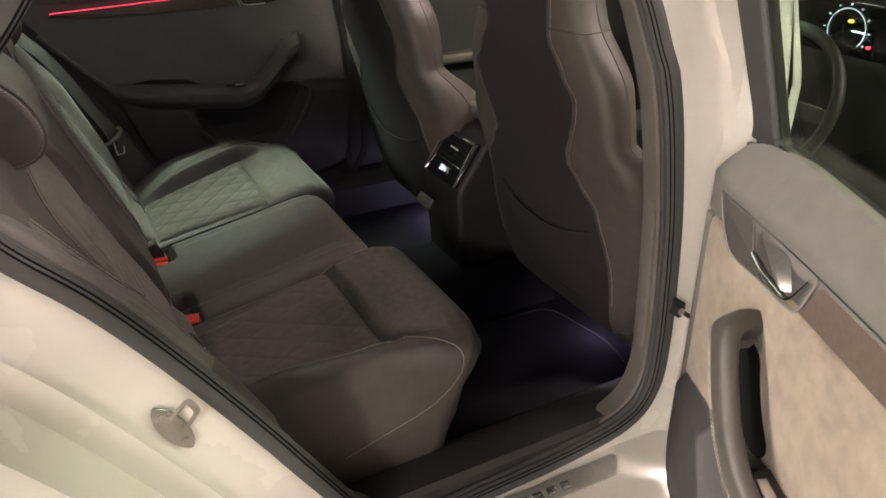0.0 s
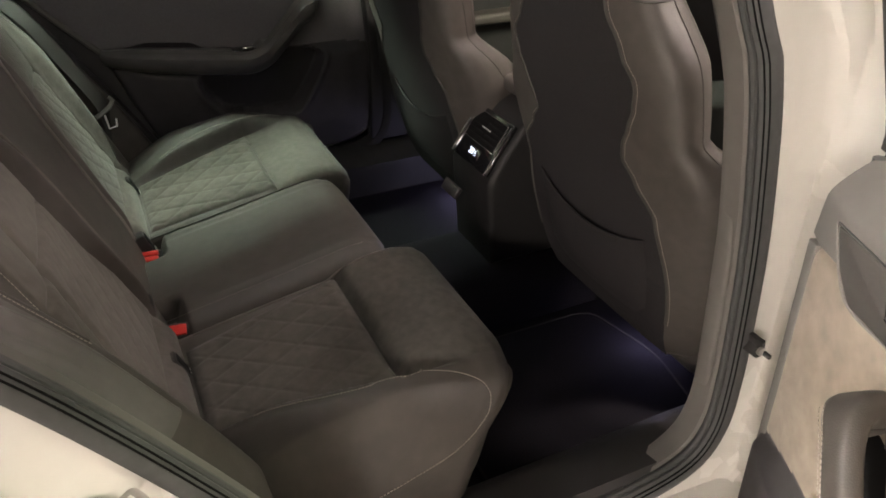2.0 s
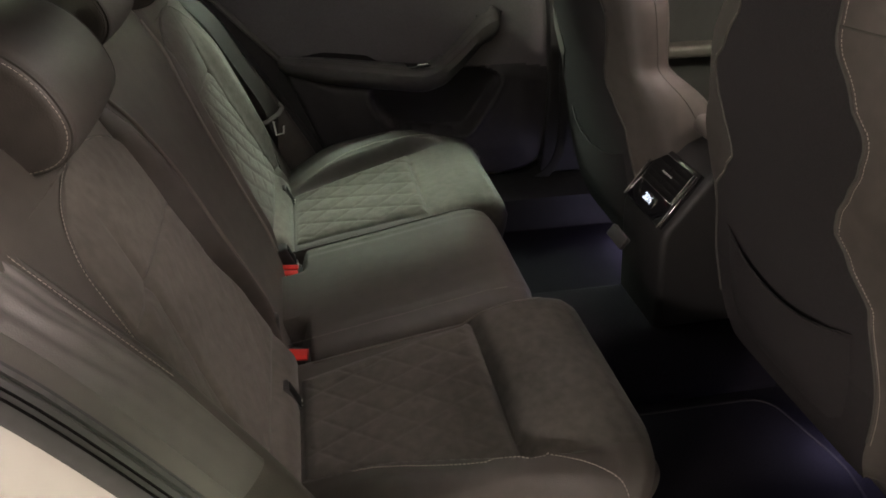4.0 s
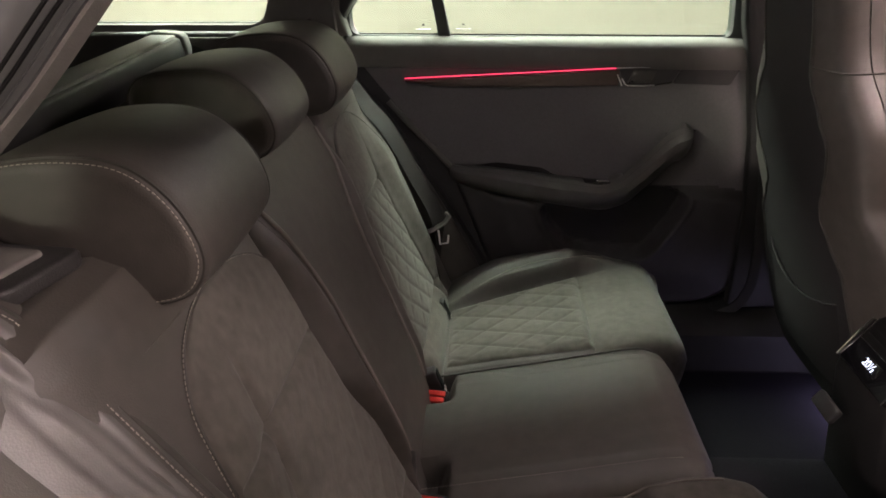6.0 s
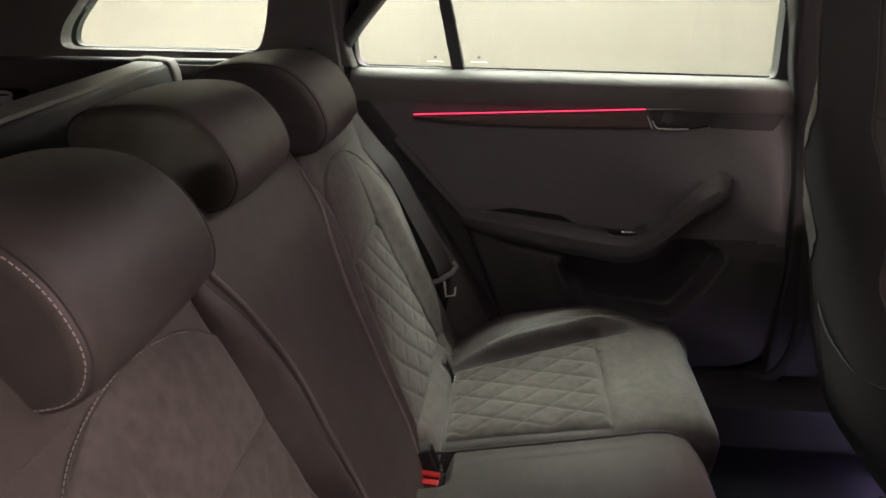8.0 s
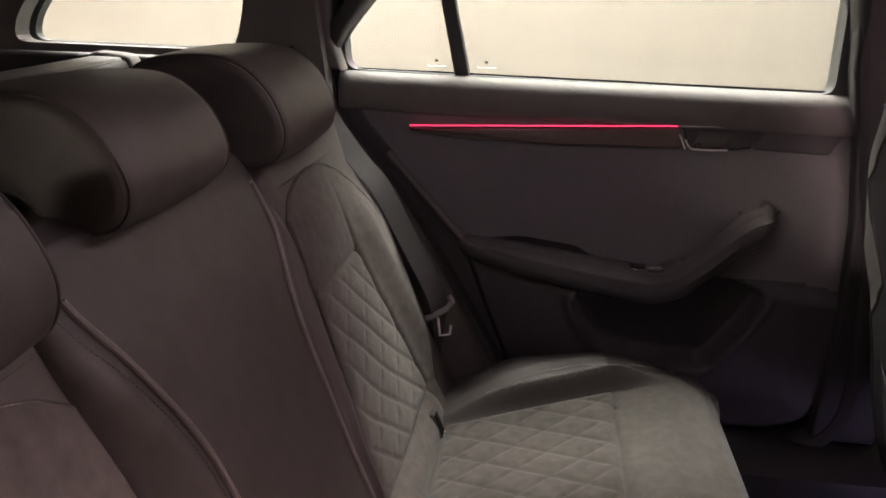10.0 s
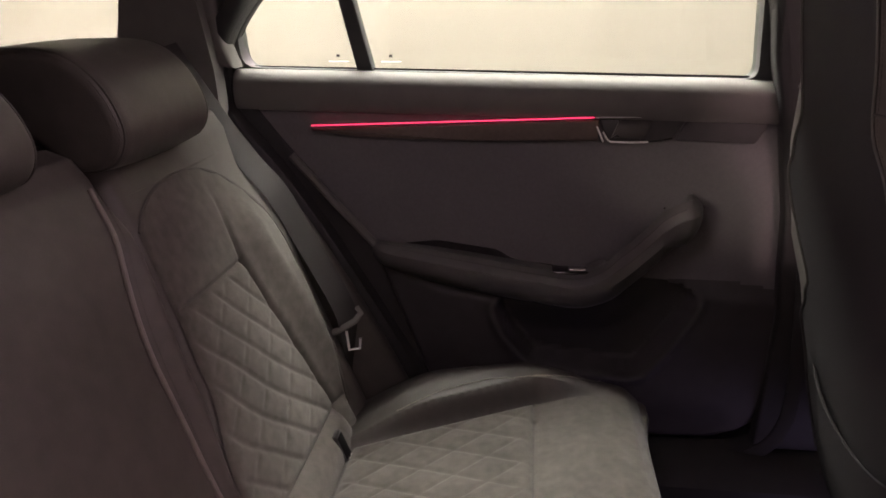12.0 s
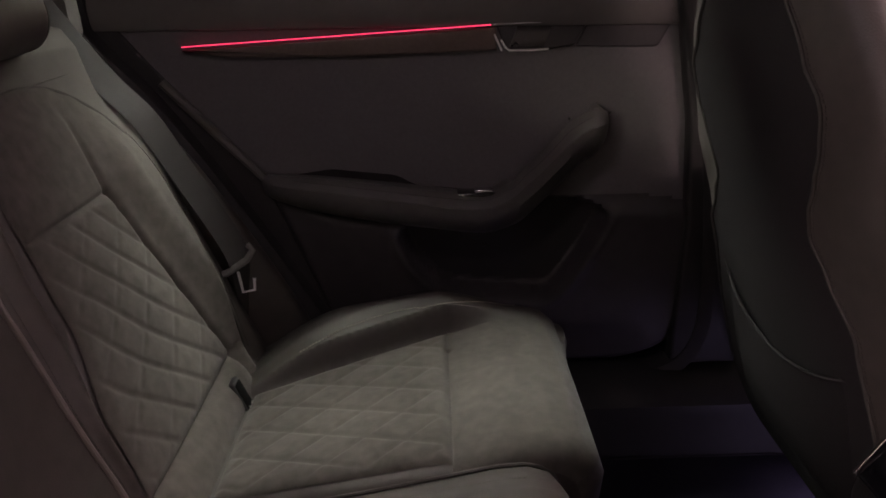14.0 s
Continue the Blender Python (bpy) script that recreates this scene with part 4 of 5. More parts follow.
        mk("lever_tip", *tube([(0.568, 0.7150, 0.978), (0.575, 0.7140, 0.984), (0.579, 0.7145, 0.980)], 0.0018, 6), CHROME, hd, T=T)
    # armrest and pull
    arm = []
    levels = [(0.145, 0.766, 0.735, 0.012), (0.17, 0.766, 0.72, 0.035), (0.24, 0.762, 0.700, 0.052), (0.34, 0.750, 0.680, 0.060), (0.44, 0.736, 0.665, 0.064), (0.52, 0.728, 0.655, 0.062)]
    if near:
        levels += [(0.555, 0.722, 0.655, 0.060), (0.59, 0.716, 0.662, 0.052), (0.615, 0.706, 0.672, 0.030), (0.622, 0.700, 0.680, 0.006)]
    else:
        levels += [(0.565, 0.745, 0.665, 0.062), (0.59, 0.774, 0.680, 0.072), (0.61, 0.793, 0.70, 0.077), (0.64, 0.826, 0.730, 0.080), (0.66, 0.848, 0.752, 0.082), (0.685, 0.862, 0.778, 0.080), (0.705, 0.868, 0.785, 0.074), (0.722, 0.862, 0.808, 0.052), (0.732, 0.850, 0.825, 0.010)]
    for x, zt, zb, dep in levels:
        y = 0.731
        h = zt - zb
        g = 0.0 if near else 0.055 * smoothstep(0.565, 0.60, x) * (1 - smoothstep(0.685, 0.705, x))
        arm.append([(x, y + 0.004, zt - g), (x, y - dep * 0.38, zt - g), (x, y - dep * 0.50, zt - 0.12 * g), (x, y - dep * 0.58, zt + 0.001), (x, y - dep * 0.84, zt - 0.10 * h), (x, y - dep, zt - 0.26 * h), (x, y - dep * 0.97, zt - 0.5 * h), (x, y - dep * 0.72, zt - 0.82 * h), (x, y - dep * 0.35, zb), (x, y + 0.004, zb)])
    lines = list(zip(*[[Vector(p) + Vector((0, 0, 0.010)) for p in r] for r in arm]))
    lines = [spline(l, 5) for l in lines]
    # two leathers for one part: the far one paler to offset weaker light
    ar = mk("armrest", *loft([[l[i] for l in lines] for i in range(len(lines[0]))]), LEATHER if near else ARM_LEATHER, d, "dark leather armrest" if near else "dark leather armrest rising into a pull handle", T=T)
    if near:
        # pull strap standing off the panel, bent to it at the top
        way = spline([(0.690, 0.738, 0.852), (0.687, 0.716, 0.868), (0.670, 0.692, 0.879), (0.644, 0.675, 0.875), (0.618, 0.669, 0.848), (0.592, 0.669, 0.808), (0.560, 0.670, 0.774), (0.522, 0.674, 0.748), (0.480, 0.684, 0.730), (0.45, 0.70, 0.718)], 6)
        rings, edge = [], []
        for k, p in enumerate(way):
            t = (way[min(k + 1, len(way) - 1)] - way[max(k - 1, 0)]).normalized()
            u = k / (len(way) - 1)
            across = Vector((0.78, 0, -0.62)) if u > 0.34 else Vector((0.78, 0, -0.62)).lerp(Vector((0.60, 0, -0.80)), 1 - u / 0.34)
            across = (across - t * across.dot(t)).normalized()
            out = across.cross(t).normalized()
            out = out if out.y < 0 else -out
            w, h = 0.022 + 0.014 * (1 - smoothstep(0.0, 0.42, u)), 0.013 + 0.006 * (1 - smoothstep(0.1, 0.35, u))
            ring = []
            for q in range(16):
                a = q / 16 * 2 * math.pi
                ca, sa = math.cos(a), math.sin(a)
                ring.append(p + across * w * math.copysign(abs(ca) ** 0.55, ca) + out * h * math.copysign(abs(sa) ** 0.55, sa))
            rings.append(ring)
            if 0.22 < u < 0.95:
                edge.append((p + across * (w - 0.004) + out * (h + 0.0004), p + across * (w - 0.010) + out * (h + 0.0006)))
        ph = mk("pull_strap", *loft(rings), LEATHER, d, "dark leather pull handle with pale twin stitching", T=T, smooth=60)
        for k in (0, 1):
            mk("stitching", *dashes([e[k] for e in edge]), THREAD, ph, T=T)
        mk("strap_rim", *tube(spline([(0.716, 0.7255, 0.858), (0.700, 0.7255, 0.872), (0.676, 0.7255, 0.876), (0.658, 0.7255, 0.866), (0.652, 0.7255, 0.852)], 5), 0.0028, 8), HANDLE_DARK, ph, "gloss dark rim at the panel", T=T)
    mk("stitching", *dashes([p + Vector((0, 0.001, 0.002)) for p in lines[4][8:(30 if near else 58)]]), PIPING, ar, T=T)
    mk("stitching", *dashes([p + Vector((0, -0.0015, 0.002)) for p in lines[5][8:(30 if near else 58)]]), PIPING, ar, T=T)
    if not near:
        # thin dark sheet that paints the tray's shadow above the armrest
        part("tray_shade", prism(rounded([(0.16, 0.758), (0.19, 0.772), (0.264, 0.782), (0.375, 0.768), (0.405, 0.750), (0.53, 0.736), (0.53, 0.71), (0.16, 0.74)], 0.012), 0.7245, 0.7285, 0.0015), FABRIC, ar, "dark recess above the armrest", T=T)
        # chrome dot in place of a reflection at the handle's end
        mk("tip_glint", *tube([(0.720, 0.668, 0.876), (0.720, 0.665, 0.876)], 0.002, 6), CHROME, ar, T=T)
    sw = part("window_switch", box(0.475, 0.56, 0.690, 0.726, 0.728, 0.742, 0.004), GLOSS, d, "gloss black window switch panel", T=T)
    part("switch_key", box(0.505, 0.538, 0.694, 0.712, 0.740, 0.747, 0.003), CHROME, sw, T=T)
    if not near:
        # second dot for the other reflection on the handle end
        mk("glint_dot", *tube([(0.662, 0.700, 0.862), (0.662, 0.697, 0.862)], 0.002, 8), CHROME, ar, T=T)
    if near:
        # black sheet on the panel, standing in for shade behind the strap
        part("pull_shade", prism(rounded([(0.575, 0.748), (0.613, 0.780), (0.637, 0.815), (0.650, 0.850), (0.70, 0.850), (0.71, 0.803), (0.645, 0.715), (0.60, 0.715)], 0.02), 0.7262, 0.735, 0.001), HOLE, d, "dark recess behind the pull handle", T=T)
        part("panel_edge", prism([(0.886, 0.938), (0.907, 0.936), (0.897, 0.75), (0.892, 0.60), (0.872, 0.60), (0.876, 0.75)], 0.7265, 0.7675, 0.003), SOFT, d, "dark plastic panel edge", T=T)
        mk("edge_seal", *tube(spline([(0.885, 0.768, 1.05), (0.89, 0.768, 0.75), (0.875, 0.768, 0.47), (0.83, 0.768, 0.40)], 8), 0.009, 8), RUBBER, d, T=T)
    else:
        mk("trim_edge", *tube([(0.0, 0.722, 0.935), (0.08, 0.722, 0.846), (0.155, 0.722, 0.766)], 0.008, 8), SOFT, d, T=T)
    return d


door("door_1", at_far, "closed rear car door with armrest and red light strip", False)
door("door_2", at_near, "open rear car door with suede panel and pull handle", True)

# ------------------------------------------------------------ car body
body = thing("estate_car", "white estate car with black interior trim", "car")
AP = [(0.776, 1.19), (0.798, 1.10), (0.825, 1.01), (0.847, 0.908), (0.865, 0.80), (0.877, 0.68), (0.884, 0.556), (0.878, 0.465), (0.838, 0.418), (0.716, 0.396), (0.53, 0.386),
      (0.41, 0.384), (0.33, 0.418), (0.263, 0.516), (0.178, 0.662), (0.083, 0.815), (0.004, 0.929), (-0.068, 1.013), (-0.095, 1.065), (-0.066, 1.135), (0.0, 1.212), (0.076, 1.298), (0.20, 1.365), (0.40, 1.375),
      (0.60, 1.375), (0.715, 1.335)]
RIM = [Vector((p.x, p.y)) for p in spline([(a, b, 0) for a, b in AP], 6, closed=True)]


def grown(d):
    k = len(RIM)
    out = []
    for i, p in enumerate(RIM):
        t = (RIM[(i + 2) % k] - RIM[i - 2]).normalized()
        out.append(p + Vector((t.y, -t.x)) * d * WIND)
    return out


WIND = 1.0
if sum(RIM[i].x * RIM[(i + 1) % len(RIM)].y - RIM[(i + 1) % len(RIM)].x * RIM[i].y for i in range(len(RIM))) < 0:
    WIND = -1.0


def seated(d):
    """The rim grown by d, a little less along the rear edge, where the seal sits further in."""
    out = []
    for p, q in zip(grown(d), grown(d - 0.011)):
        out.append(q.lerp(p, smoothstep(0.22, 0.42, p.x)) if p.y < 1.12 else p)
    return out


def around(rows, side):
    """Rings round the door opening: each row is the distance outwards and the depth."""
    return [[(p.x, side * y, p.y) for p in seated(d)] for d, y in rows]


def clamp_ring(side, y, x0, x1, z0, z1):
    return [(min(x1, max(x0, p.x)), side * y, min(z1, max(z0, p.y))) for p in grown(0.9)]


for side in (-1, 1):
    # far trim takes a darker plastic in place of shade
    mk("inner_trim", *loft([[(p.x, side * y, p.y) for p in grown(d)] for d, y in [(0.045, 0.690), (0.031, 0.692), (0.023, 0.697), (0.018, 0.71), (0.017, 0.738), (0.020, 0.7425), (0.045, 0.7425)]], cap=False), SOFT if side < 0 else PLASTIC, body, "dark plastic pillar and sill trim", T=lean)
    mk("door_seal", *tube([(p.x, side * 0.7495, p.y) for p in seated(0.0225)], 0.0066, 10, closed=True), RUBBER, body, "black rubber door seal", T=lean)
    lip = [(0.050, 0.762), (0.046, 0.7715), (0.041, 0.7745), (0.034, 0.7750), (0.026, 0.7725), (0.020, 0.7675), (0.0175, 0.7615), (0.0185, 0.7580), (0.026, 0.7565), (0.040, 0.7565)]
    mk("door_seal", *loft(around(lip, side), cap=False), RUBBER, body, "black rubber outer lip of the door seal", T=lean)
    for d, y in ((0.0245, 0.7722), (0.0200, 0.7680)):
        mk("seal_groove", *tube([(p.x, side * y, p.y) for p in seated(d)], 0.0013, 6, closed=True), HOLE, body, "thin dark groove of the door seal", T=lean)
    rows = [(0.028, 0.735), (0.038, 0.758), (0.044, 0.767), (0.075, 0.771), (0.110, 0.774), (0.122, 0.780), (0.128, 0.790), (0.150, 0.796), (0.165, 0.803), (0.172, 0.83), (0.185, 0.875), (0.20, 0.885)]
    far_x = 1.035 if side > 0 else 0.962
    rings = [[(max(-0.235, min(far_x, p[0])), p[1], p[2]) for p in r] for r in around(rows, side)]
    mk("side_panel", *loft(rings + [clamp_ring(side, 0.90, -0.235, far_x, 0.20, 1.44)], cap=False), PAINT, body, "glossy white painted body side", T=lean)
# striker on the rear pillar
st = thing("door_striker", "bright steel door striker on the white pillar", "door striker")
S0, S1 = Vector((0.025, -0.775, 0.757)), Vector((0.063, -0.775, 0.679))
SA = (S1 - S0).normalized()
SB = Vector((SA.z, 0, -SA.x))
SM = (S0 + S1) / 2


def on_pillar(p):
    """Along the striker plate, across it towards the front, out of the pillar."""
    return SM + SA * p[0] - SB * p[1] - Vector((0, p[2], 0))


def on_loop(p):
    """Along the striker plate, across it, up along the legs of its loop."""
    return SM + SA * p[0] - SB * p[1] + Vector((0.60, -0.20, 0.77)) * p[2] - Vector((0, 0.004, 0))


oval = [(0.044 * math.cos(q / 24 * 6.2832), 0.017 * math.copysign(abs(math.sin(q / 24 * 6.2832)) ** 1.3, math.sin(q / 24 * 6.2832))) for q in range(24)]
part("plate", prism(oval, 0.0, 0.005, 0.002, axis="z"), STRIKER, st, T=on_pillar)
mk("loop", *tube(spline([(0.013, 0.003, 0.003), (0.013, 0.003, 0.022), (0.012, 0.003, 0.037), (0.008, 0.003, 0.042), (-0.008, 0.003, 0.042), (-0.012, 0.003, 0.037), (-0.013, 0.003, 0.022), (-0.013, 0.003, 0.003)], 5), 0.0036, 8), STRIKER, st, "bright steel loop", T=on_loop)
for k in (-0.026, 0.026):
    mk("bolt", *tube([(k, 0, 0.004), (k, 0, 0.007)], 0.006, 6), STRIKER, st, T=on_pillar)

# check strap
cs = thing("door_check", "steel door check strap at the pillar", "door check")
part("bracket", prism([(0.908, 0.634), (0.916, 0.634), (0.922, 0.645), (0.920, 0.662), (0.912, 0.662), (0.915, 0.648)], -0.800, -0.770, 0.002), PLASTIC, cs)
part("arm", box(0.914, 0.920, -0.816, -0.797, 0.640, 0.648, 0.002), PLASTIC, cs)
mk("bolt", *tube([(0.911, -0.799, 0.648), (0.911, -0.804, 0.648)], 0.0065, 8), STEEL, cs)

# sill plate with plain raised shapes
sp = thing("sill_plate", "brushed metal sill plate on the door sill", "sill plate")


def on_sill(p):
    return Vector((p[0], -0.786 - p[1] * 0.97, 0.343 - p[1] * 0.22 + p[2]))


part("plate", prism(rounded([(0.36, 0.0), (0.805, 0.0), (0.812, 0.010), (0.785, 0.042), (0.36, 0.042)], 0.006), 0.0, 0.004, 0.0015, axis="z"), STEEL, sp, T=on_sill)
for i in range(6):
    x = 0.52 + i * 0.03
    part("raised_bar", box(x, x + 0.02, 0.014, 0.030, 0.0035, 0.0055, 0.001), CHROME, sp, T=on_sill)

# floor, sills, tunnel
part("carpet", box(-0.1, 2.0, -0.70, 0.70, 0.20, 0.262, 0.01), CARPET, body, "dark navy carpet")
part("seat_base", box(-0.1, 0.55, -0.68, 0.68, 0.25, 0.33, 0.01), CARPET, body)
tunnel = [(-0.17, 0.25), (-0.13, 0.36), (-0.09, 0.40), (0.09, 0.40), (0.13, 0.36), (0.17, 0.25)]
part("tunnel", prism(rounded(tunnel, 0.04), 0.5, 1.95, 0.005, axis="x"), CARPET, body)
for s in (-1, 1):
    prof = [(0.60, 0.25), (0.62, 0.36), (0.66, 0.390), (0.735, 0.395), (0.745, 0.385), (0.745, 0.18), (0.60, 0.18)]
    part("sill", prism([(s * a, b) for a, b in prof], -0.2, 2.1, 0.004, axis="x"), PLASTIC, body)
    part("outer_sill", prism([(s * a, b) for a, b in ((0.748, 0.352), (0.78, 0.343), (0.86, 0.325), (0.905, 0.28), (0.91, 0.16), (0.748, 0.16))], -0.2, 2.3, 0.008, axis="x"), PAINT, body)


def mat_rug(y0, y1):
    m = thing("floor_mat", "dark navy carpet floor mat in the rear footwell", "floor mat", "floor mats")
    part("carpet_pad", prism(rounded([(0.60, y0), (1.08, y0), (1.12, (y0 + y1) / 2), (1.08, y1), (0.60, y1)], 0.05), 0.262, 0.272, 0.004, axis="z"), CARPET, m)
    pts = rounded([(0.605, y0 + 0.005), (1.075, y0 + 0.005), (1.115, (y0 + y1) / 2), (1.075, y1 - 0.005), (0.605, y1 - 0.005)], 0.05)
    mk("binding", *tube([(a, b, 0.270) for a, b in pts], 0.004, 6, closed=True), FABRIC, m)


mat_rug(-0.60, -0.19)
mat_rug(0.19, 0.60)

# wheels
for wx in (-0.75, 2.55):
    for s in (-1, 1):
        ring = [Vector((wx + 0.27 * math.cos(q / 32 * 6.2832), s * 0.80, 0.33 + 0.27 * math.sin(q / 32 * 6.2832))) for q in range(32)]
        w = mk("wheel", *tube(ring, 0.062, 12, closed=True, flat=1.5), RUBBER, body)
        mk("rim", *tube([Vector((wx, s * 0.76, 0.33)), Vector((wx, s * 0.86, 0.33))], 0.225, 24), STEEL, w)

# roof, pillars, tail
part("roof_lining", box(-1.75, 1.55, -0.60, 0.60, 1.40, 1.42, 0), LINING, body, "grey roof lining")
part("roof_skin", box(-1.8, 1.6, -0.655, 0.655, 1.422, 1.46, 0.012), PAINT, body, "white painted roof")
for s in (-1, 1):
    part("roof_rail_trim", box(-1.75, 1.55, min(s * 0.56, s * 0.655), max(s * 0.56, s * 0.655), 1.378, 1.4215, 0.01), LINING, body)
    # pillar between the doors
    bp = [(0.905, 0.50), (0.985, 0.50), (0.985, 0.9), (0.935, 1.10), (0.86, 1.39), (0.760, 1.39), (0.812, 1.12), (0.848, 1.0), (0.876, 0.85), (0.890, 0.68), (0.898, 0.55)] if s < 0 else [(0.862, 0.40), (0.985, 0.40), (0.985, 0.9), (0.935, 1.10), (0.86, 1.39), (0.758, 1.39), (0.808, 1.12), (0.838, 1.0), (0.862, 0.85), (0.872, 0.68), (0.868, 0.55)]
    # near pillar trim paler, far one darker, after the light on each side
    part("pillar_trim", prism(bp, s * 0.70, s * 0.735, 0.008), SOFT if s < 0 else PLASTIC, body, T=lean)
    if s > 0:
        part("pillar_cover", prism([(0.875, 1.03), (1.03, 1.03), (0.93, 1.40), (0.80, 1.40)], s * 0.80, s * 0.82, 0.006), GLOSS, body, T=lean)
    # quarter panel behind the rear door, with its window
    hole = rounded([(-0.70, 1.125), (-0.268, 1.122), (-0.24, 1.19), (-0.20, 1.36), (-0.48, 1.36), (-0.68, 1.17)], 0.03)
    rim = [(-1.75, 0.30), (-0.10, 0.30), (-0.10, 1.0), (-0.115, 1.40), (-1.75, 1.40)]
    mk("quarter_trim", *framed(rim, hole, s * 0.66, s * 0.70, (-0.42, 1.24)), SOFT, body, T=lean)
    mk("quarter_skin", *framed(rim, hole, s * 0.72, s * 0.74, (-0.42, 1.24)), PAINT if s < 0 else RUBBER, body, T=lean)
    g = part("quarter_pane", prism(hole, s * 0.712, s * 0.715, 0), GLASS, body, T=lean)
    cp = [(-0.255, 1.11), (-0.08, 1.09), (-0.095, 1.15), (-0.085, 1.22), (-0.05, 1.31), (0.01, 1.40), (-0.19, 1.40), (-0.235, 1.20)]
    part("rear_pillar_trim", prism(cp, s * 0.685, s * 0.742, 0.010), SOFT, body, T=lean)
    wing = [(-0.235, 0.20), (-0.235, 1.09), (-1.75, 1.09), (-1.80, 0.60), (-1.75, 0.25), (-1.12, 0.25), (-1.08, 0.48), (-0.92, 0.64), (-0.75, 0.69), (-0.58, 0.64), (-0.42, 0.48), (-0.38, 0.25)]
    part("rear_wing", prism(wing, s * 0.875, s * 0.90, 0.01), PAINT, body)
    # front door side below and above its window; the one at the driver's side stands open, out of the way
    hole2 = rounded([(1.03, 1.08), (1.80, 1.06), (1.50, 1.34), (0.99, 1.37)], 0.03)
    rim2 = [(0.95 if s > 0 else 1.05, 0.30), (2.2, 0.30), (2.2, 1.04), (1.55, 1.40), (0.87 if s > 0 else 0.96, 1.40), (0.95 if s > 0 else 1.025, 1.10)]
    if s < 0:
        continue
    mk("front_door_trim", *framed(rim2, hole2, s * 0.745, s * 0.775, (1.35, 1.2)), PLASTIC, body, T=lean)
    mk("front_door_skin", *framed([(1.045, 0.24), (2.2, 0.24), (2.2, 1.04), (1.58, 1.41), (0.95, 1.41), (1.04, 1.10)], hole2, s * 0.79, s * 0.90, (1.35, 1.2)), PAINT, body, T=lean)
    g = part("front_pane", prism(hole2, s * 0.782, s * 0.785, 0), GLASS, body, T=lean)
part("lower_pillar_trim", prism([(-0.30, 1.085), (-0.09, 1.06), (-0.015, 0.965), (0.078, 0.856), (0.152, 0.765), (0.20, 0.64), (0.245, 0.52), (0.305, 0.43), (0.0, 0.43), (-0.30, 0.6)], 0.724, 0.745, 0.006), PLASTIC, body)
part("front_decor", box(1.02, 1.95, 0.722, 0.738, 0.965, 0.99, 0.003), DECOR, body, "brown brushed decor strip of the front door")
mk("front_light_strip", *tube([(1.02, 0.722, 0.996), (1.9, 0.722, 0.998)], 0.0022, 8), RED_GLOW, body, "glowing red light line")
part("front_armrest", box(1.05, 1.85, 0.68, 0.745, 0.72, 0.755, 0.012), LEATHER, body)
tail = [(-0.80, 0.25), (0.80, 0.25), (0.80, 1.42), (-0.80, 1.42)]
mk("tailgate", *[f for f in framed(tail, rounded([(-0.60, 1.10), (0.60, 1.10), (0.52, 1.34), (-0.52, 1.34)], 0.04), -1.78, -1.74)], SOFT, body, T=lambda p: Vector((p[1], p[0], p[2])))
part("load_side", box(-1.74, -0.30, 0.615, 0.648, 0.60, 1.111, 0.010), PLASTIC, body, "dark trim of the load bay side")
part("load_floor", box(-1.74, -0.12, -0.68, 0.68, 0.55, 0.60, 0), CARPET, body)
part("bulkhead", box(2.05, 2.2, -0.9, 0.9, 0.2, 0.98, 0), PLASTIC, body)

# front end
nose = [(2.0, 0.22), (3.05, 0.22), (3.12, 0.40), (3.10, 0.62), (3.02, 0.76), (2.60, 0.88), (2.18, 0.97), (2.0, 0.97)]
part("bonnet", prism(nose, -0.86, 0.86, 0.04), PAINT, body, "white painted bonnet and front wings")
part("windscreen", prism([(2.02, 0.985), (2.045, 0.985), (1.60, 1.45), (1.565, 1.45)], -0.62, 0.62, 0), GLASS, body, "clear sloping windscreen")
for s in (-1, 1):
    mk("screen_pillar", *tube([Vector((2.08, s * 0.74, 0.97)), Vector((1.83, s * 0.69, 1.22)), Vector((1.58, s * 0.63, 1.43))], 0.04, 10), PAINT, body)

# unseen courtesy lamps, added to fill seats and doors with light
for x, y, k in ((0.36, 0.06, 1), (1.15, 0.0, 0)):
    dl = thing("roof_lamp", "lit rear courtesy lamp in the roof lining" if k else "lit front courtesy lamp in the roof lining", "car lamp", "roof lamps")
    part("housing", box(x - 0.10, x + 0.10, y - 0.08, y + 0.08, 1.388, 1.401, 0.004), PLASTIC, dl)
    part("lens", box(x - 0.08, x + 0.08, y - 0.05, y + 0.05, 1.382, 1.3875, 0.002), CABIN_FILL if k else FRONT_FILL, dl)
for x, y, k in ((1.09, -0.37, 0.035), (1.03, 0.40, 0.10)):
    fl = thing("foot_lamp", "small bluish footwell lamp under the front seat", "car lamp", "foot lamps")
    part("lens", box(x, x + 0.06, y - k, y + k, 0.332, 0.3445, 0.002), FOOT_GLOW, fl)

# luggage cover cassette behind the seat, lying slightly askew, its sheet rolled up
def askew(p):
    return Vector((p[0] - 0.12 * p[1], p[1], p[2]))


lc = thing("luggage_cover", "grey roller luggage cover cassette behind the rear seat", "luggage cover")
prof = rounded([(-0.432, 1.050), (-0.358, 1.045), (-0.350, 1.075), (-0.358, 1.107), (-0.424, 1.109), (-0.438, 1.085)], 0.008)
part("cassette", prism(prof, -0.58, 0.555, 0.003), PLASTIC, lc, "dark cassette housing", T=askew)
# top face in paler grey, with the window light put into its colour
part("lit_top", prism(rounded([(-0.424, 1.107), (-0.364, 1.107), (-0.368, 1.1125), (-0.420, 1.1135)], 0.002), -0.575, 0.55, 0.001), GREY, lc, "grey top of the cassette", T=askew)
